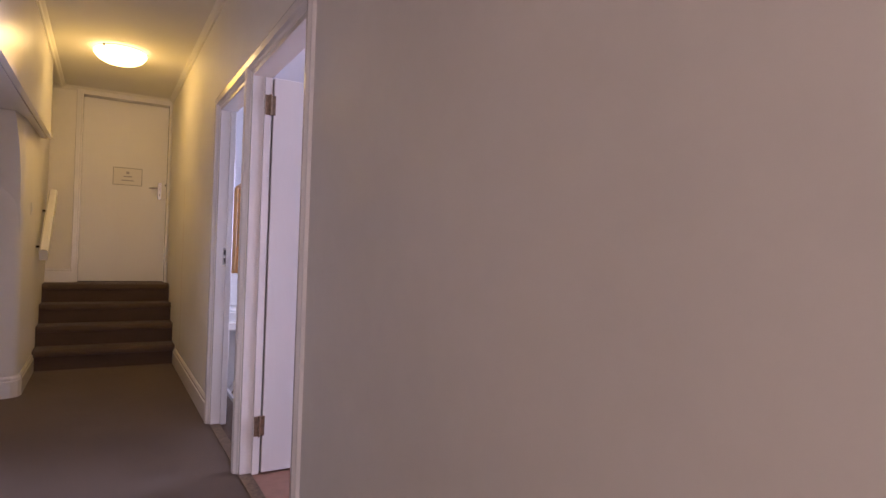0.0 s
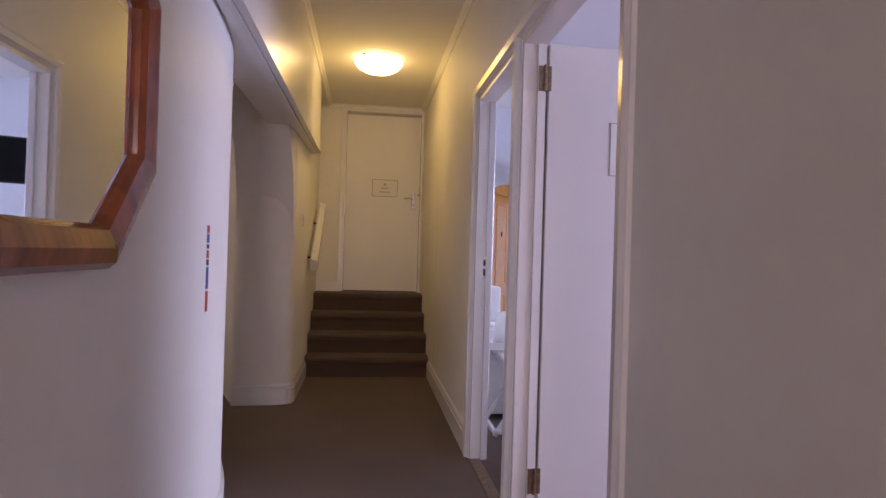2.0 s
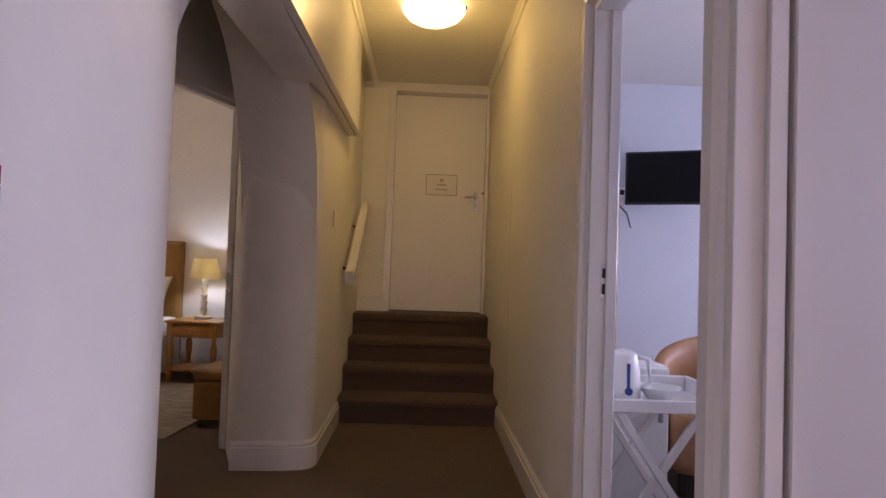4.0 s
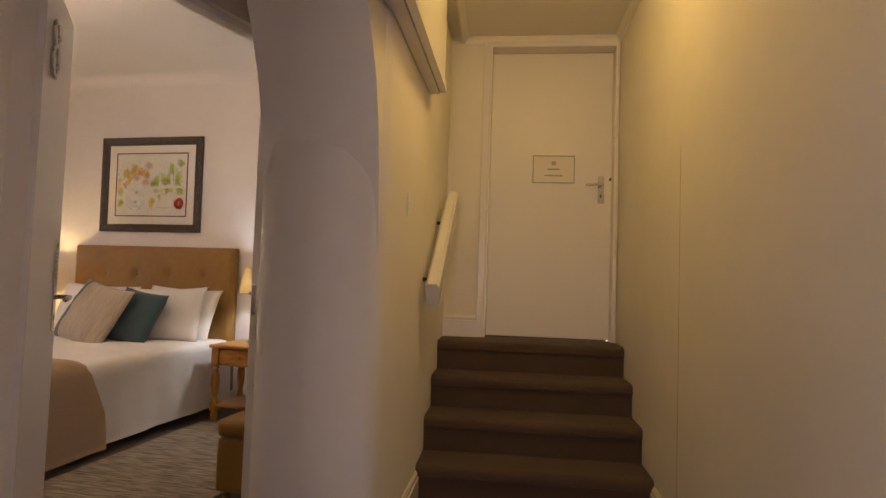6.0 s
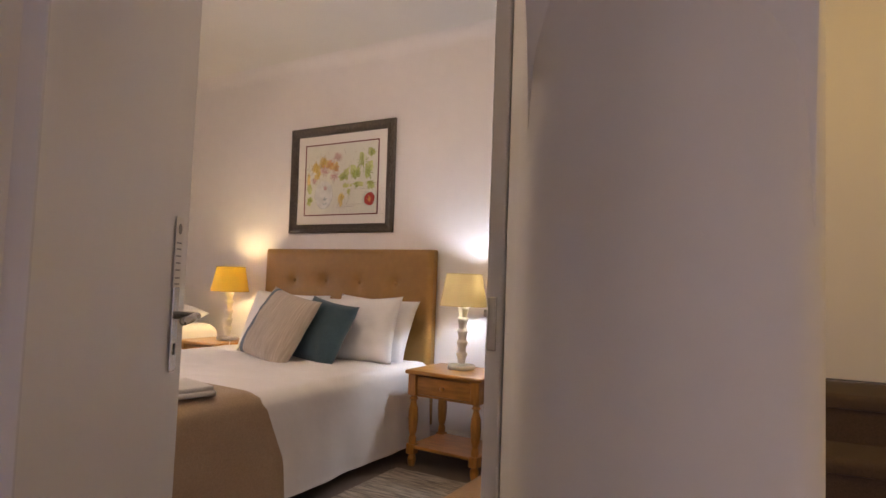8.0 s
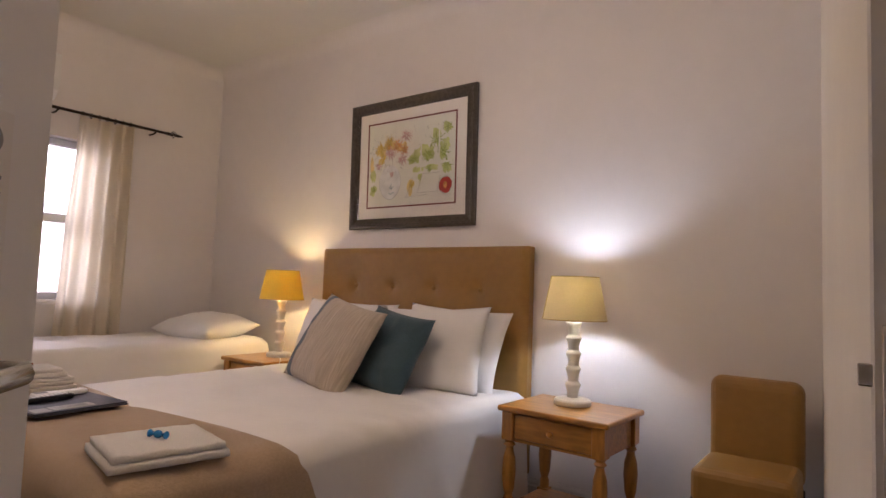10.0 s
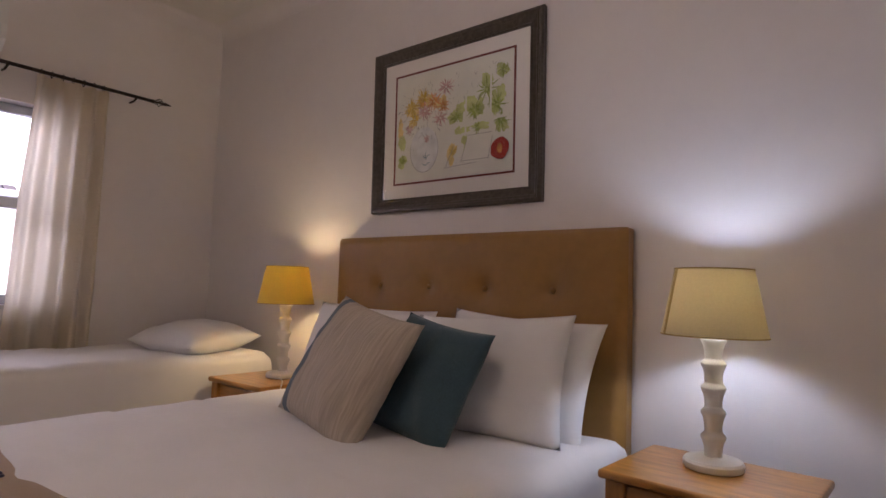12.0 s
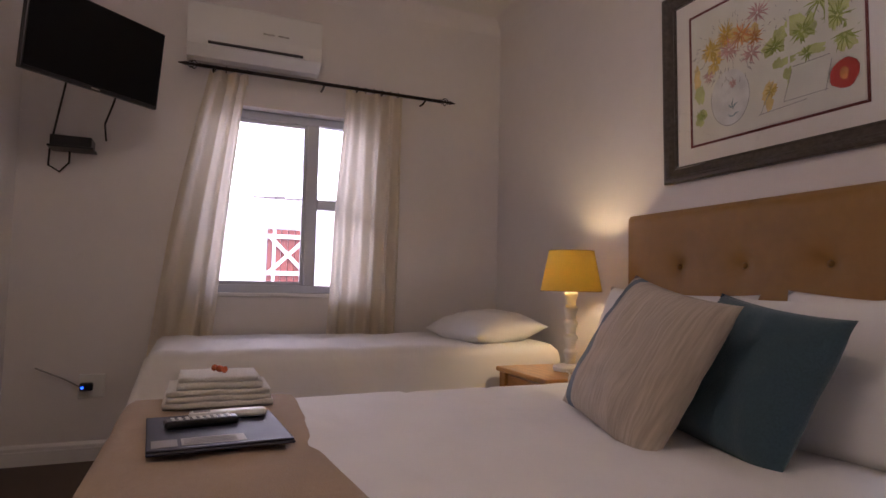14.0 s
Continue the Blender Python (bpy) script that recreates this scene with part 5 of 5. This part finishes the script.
part("plinth", box(0.01, 0.03, 0, 0.91, 0.49, 0.05), M_PINEV, wr)

tt = thing("tray_table", pose(1.32, 5.96, 0), "white folding tray table with crossed legs", "tray table")
bm = box(-0.27, -0.2, 0.55, 0.27, 0.2, 0.562, 0.002, 1)
box(-0.28, -0.21, 0.548, -0.262, 0.21, 0.63, 0.004, 1, bm=bm)
box(0.262, -0.21, 0.548, 0.28, 0.21, 0.63, 0.004, 1, bm=bm)
box(-0.262, 0.192, 0.548, 0.262, 0.21, 0.63, 0.004, 1, bm=bm)
box(-0.262, -0.21, 0.548, 0.262, -0.192, 0.60, 0.004, 1, bm=bm)
part("tray", bm, M_GLOSS, tt)
for y in (-0.17, 0.17):
    for s in (-1, 1):
        bm = box(-0.016, -0.011, -0.34, 0.016, 0.011, 0.34, 0.003, 1)
        part("leg", bm, M_GLOSS, tt, m=pose(0.0, y + 0.012 * s, 0.285, 0, s * 34, 0))
for x in (-0.19, 0.19):
    part("rail", box(x - 0.012, -0.19, 0.02, x + 0.012, 0.19, 0.05, 0.003, 1), M_GLOSS, tt)
part("rail", box(-0.19, -0.185, 0.02, 0.19, -0.16, 0.05, 0.003, 1), M_GLOSS, tt)
kt = thing("kettle", pose(1.215, 5.945, 0.563), "white plastic kettle with a dark blue gauge", "kettle")
part("body", lathe([(0.07, 0), (0.075, 0.01), (0.07, 0.12), (0.058, 0.19), (0.05, 0.20), (0.0, 0.215)], 32), M_WPLAS, kt, smooth=True)
part("gauge", box(-0.006, -0.078, 0.05, 0.006, -0.062, 0.16, 0.003), M_BLUEP, kt)
part("gauge", lathe([(0.016, 0), (0.016, 0.012)], 18), M_BLUEP, kt, m=pose(0, -0.068, 0.045, 90, 0, 0))
part("handle", tube([(0.05, 0, 0.18), (0.11, 0, 0.17), (0.115, 0, 0.07), (0.07, 0, 0.04)], 0.012), M_WPLAS, kt, smooth=True)
bw = thing("bowl", pose(1.37, 5.93, 0.563), "white scalloped bowl on the tray", "bowl")
part("bowl", lathe([(0.03, 0), (0.05, 0.005), (0.085, 0.05), (0.09, 0.06), (0.082, 0.052), (0.045, 0.012), (0, 0.01)], 28), M_WPLAS, bw, smooth=True)
fr = thing("mini_fridge", pose(1.30, 6.44, 0), "small white fridge behind the tray table", "fridge")
part("body", box(-0.22, -0.2, 0.02, 0.24, 0.2, 0.66, 0.01), M_WPLAS, fr)
part("door", box(-0.215, -0.235, 0.03, 0.235, -0.203, 0.655, 0.012), M_WPLAS, fr)
part("handle", box(0.18, -0.25, 0.4, 0.2, -0.236, 0.55, 0.004), M_INKG, fr)
bx = thing("white_box", pose(1.18, 6.44, 0.661), "white appliance standing on the fridge", "appliance")
part("box", box(-0.1, -0.12, 0, 0.09, 0.12, 0.25, 0.012), M_WPLAS, bx)
so2 = thing("wall_socket", pose(1.95, 8.298, 1.78), "wall outlets with a black plug and cable", "socket")
part("plate", box(-0.08, -0.01, -0.04, 0.08, 0, 0.04, 0.004), M_WPLAS, so2)
part("plug", box(-0.05, -0.04, -0.025, -0.005, -0.011, 0.025, 0.008), M_BLACK, so2)
part("plug", box(0.02, -0.03, -0.025, 0.06, -0.011, 0.02, 0.008), M_BLACK, so2)
part("cable", tube([(-0.03, -0.03, -0.02), (-0.02, -0.03, -0.08), (0.08, -0.03, -0.18), (0.12, -0.02, -0.3)], 0.006), M_BLACK, so2)
t2 = thing("television", look((2.28, 7.95, 1.86), (1.0, 4.6, 1.2)) @ pose(0, 0, 0, 0, 180, 0), "black wall television in the side room", "television")
part("case", box(-0.36, -0.21, -0.035, 0.36, 0.21, 0.0, 0.006), M_BLACK, t2)
part("screen", box(-0.345, -0.19, 0.0, 0.345, 0.195, 0.002), M_SCREEN, t2)
part("arm", tube([(0, 0, -0.03), (0.0, 0.08, -0.40)], 0.022), M_BLACK, t2)
tub = thing("tub_chair", pose(1.98, 6.5, 0, 0, 0, -25), "tan leather tub chair in the side room", "armchair")
bm = bmesh.new()
n = 28
rows = []
for k in range(n + 1):
    a = math.radians(-25 + 230 * k / n)
    h = 0.58 + 0.18 * math.sin(math.radians(180 * k / n)) ** 1.2
    ring = []
    for r, z in ((0.30, 0.10), (0.36, 0.10), (0.385, h - 0.05), (0.375, h - 0.01), (0.345, h), (0.315, h - 0.02), (0.30, h - 0.06)):
        ring.append(bm.verts.new((r * math.cos(a), r * math.sin(a), z)))
    rows.append(ring)
for p, q in zip(rows, rows[1:]):
    for j in range(7):
        bm.faces.new((p[j], p[(j + 1) % 7], q[(j + 1) % 7], q[j]))
bm.faces.new(rows[0])
bm.faces.new(rows[-1])
part("backrest", bm, M_TUB, tub, smooth=True)
part("seat", box(-0.28, -0.34, 0.12, 0.28, 0.25, 0.44, 0.05, 4), M_TUB, tub)
for x, y in ((-0.22, -0.26), (0.22, -0.26), (-0.22, 0.2), (0.22, 0.2)):
    part("leg", lathe([(0.015, 0), (0.02, 0.12)], 12, at=(x, y, 0)), M_BASE, tub)
pp = thing("folded_paper", pose(1.86, 6.36, 0.442, 0, 0, 20), "white folded paper on the chair seat", "paper")
part("sheet", box(-0.1, -0.07, 0, 0.1, 0.07, 0.006, 0.002, 1), M_MAT, pp)
ct = thing("side_table", pose(1.95, 5.55, 0), "white table near the doorway", "table")
part("tabletop", box(-0.45, -0.3, 0.50, 0.45, 0.3, 0.53, 0.005), M_GLOSS, ct)
for x in (-0.4, 0.4):
    for y in (-0.25, 0.25):
        part("leg", box(x - 0.02, y - 0.02, 0, x + 0.02, y + 0.02, 0.5), M_GLOSS, ct)
lf = thing("leaflet", pose(1.75, 5.5, 0.531, 0, 0, 15), "printed leaflet on the white table", "leaflet")
part("sheet", box(-0.1, -0.07, 0, 0.1, 0.07, 0.003), M_MAT, lf)
part("print", box(-0.08, -0.05, 0.0035, 0.02, 0.05, 0.0045), M_INKG, lf)
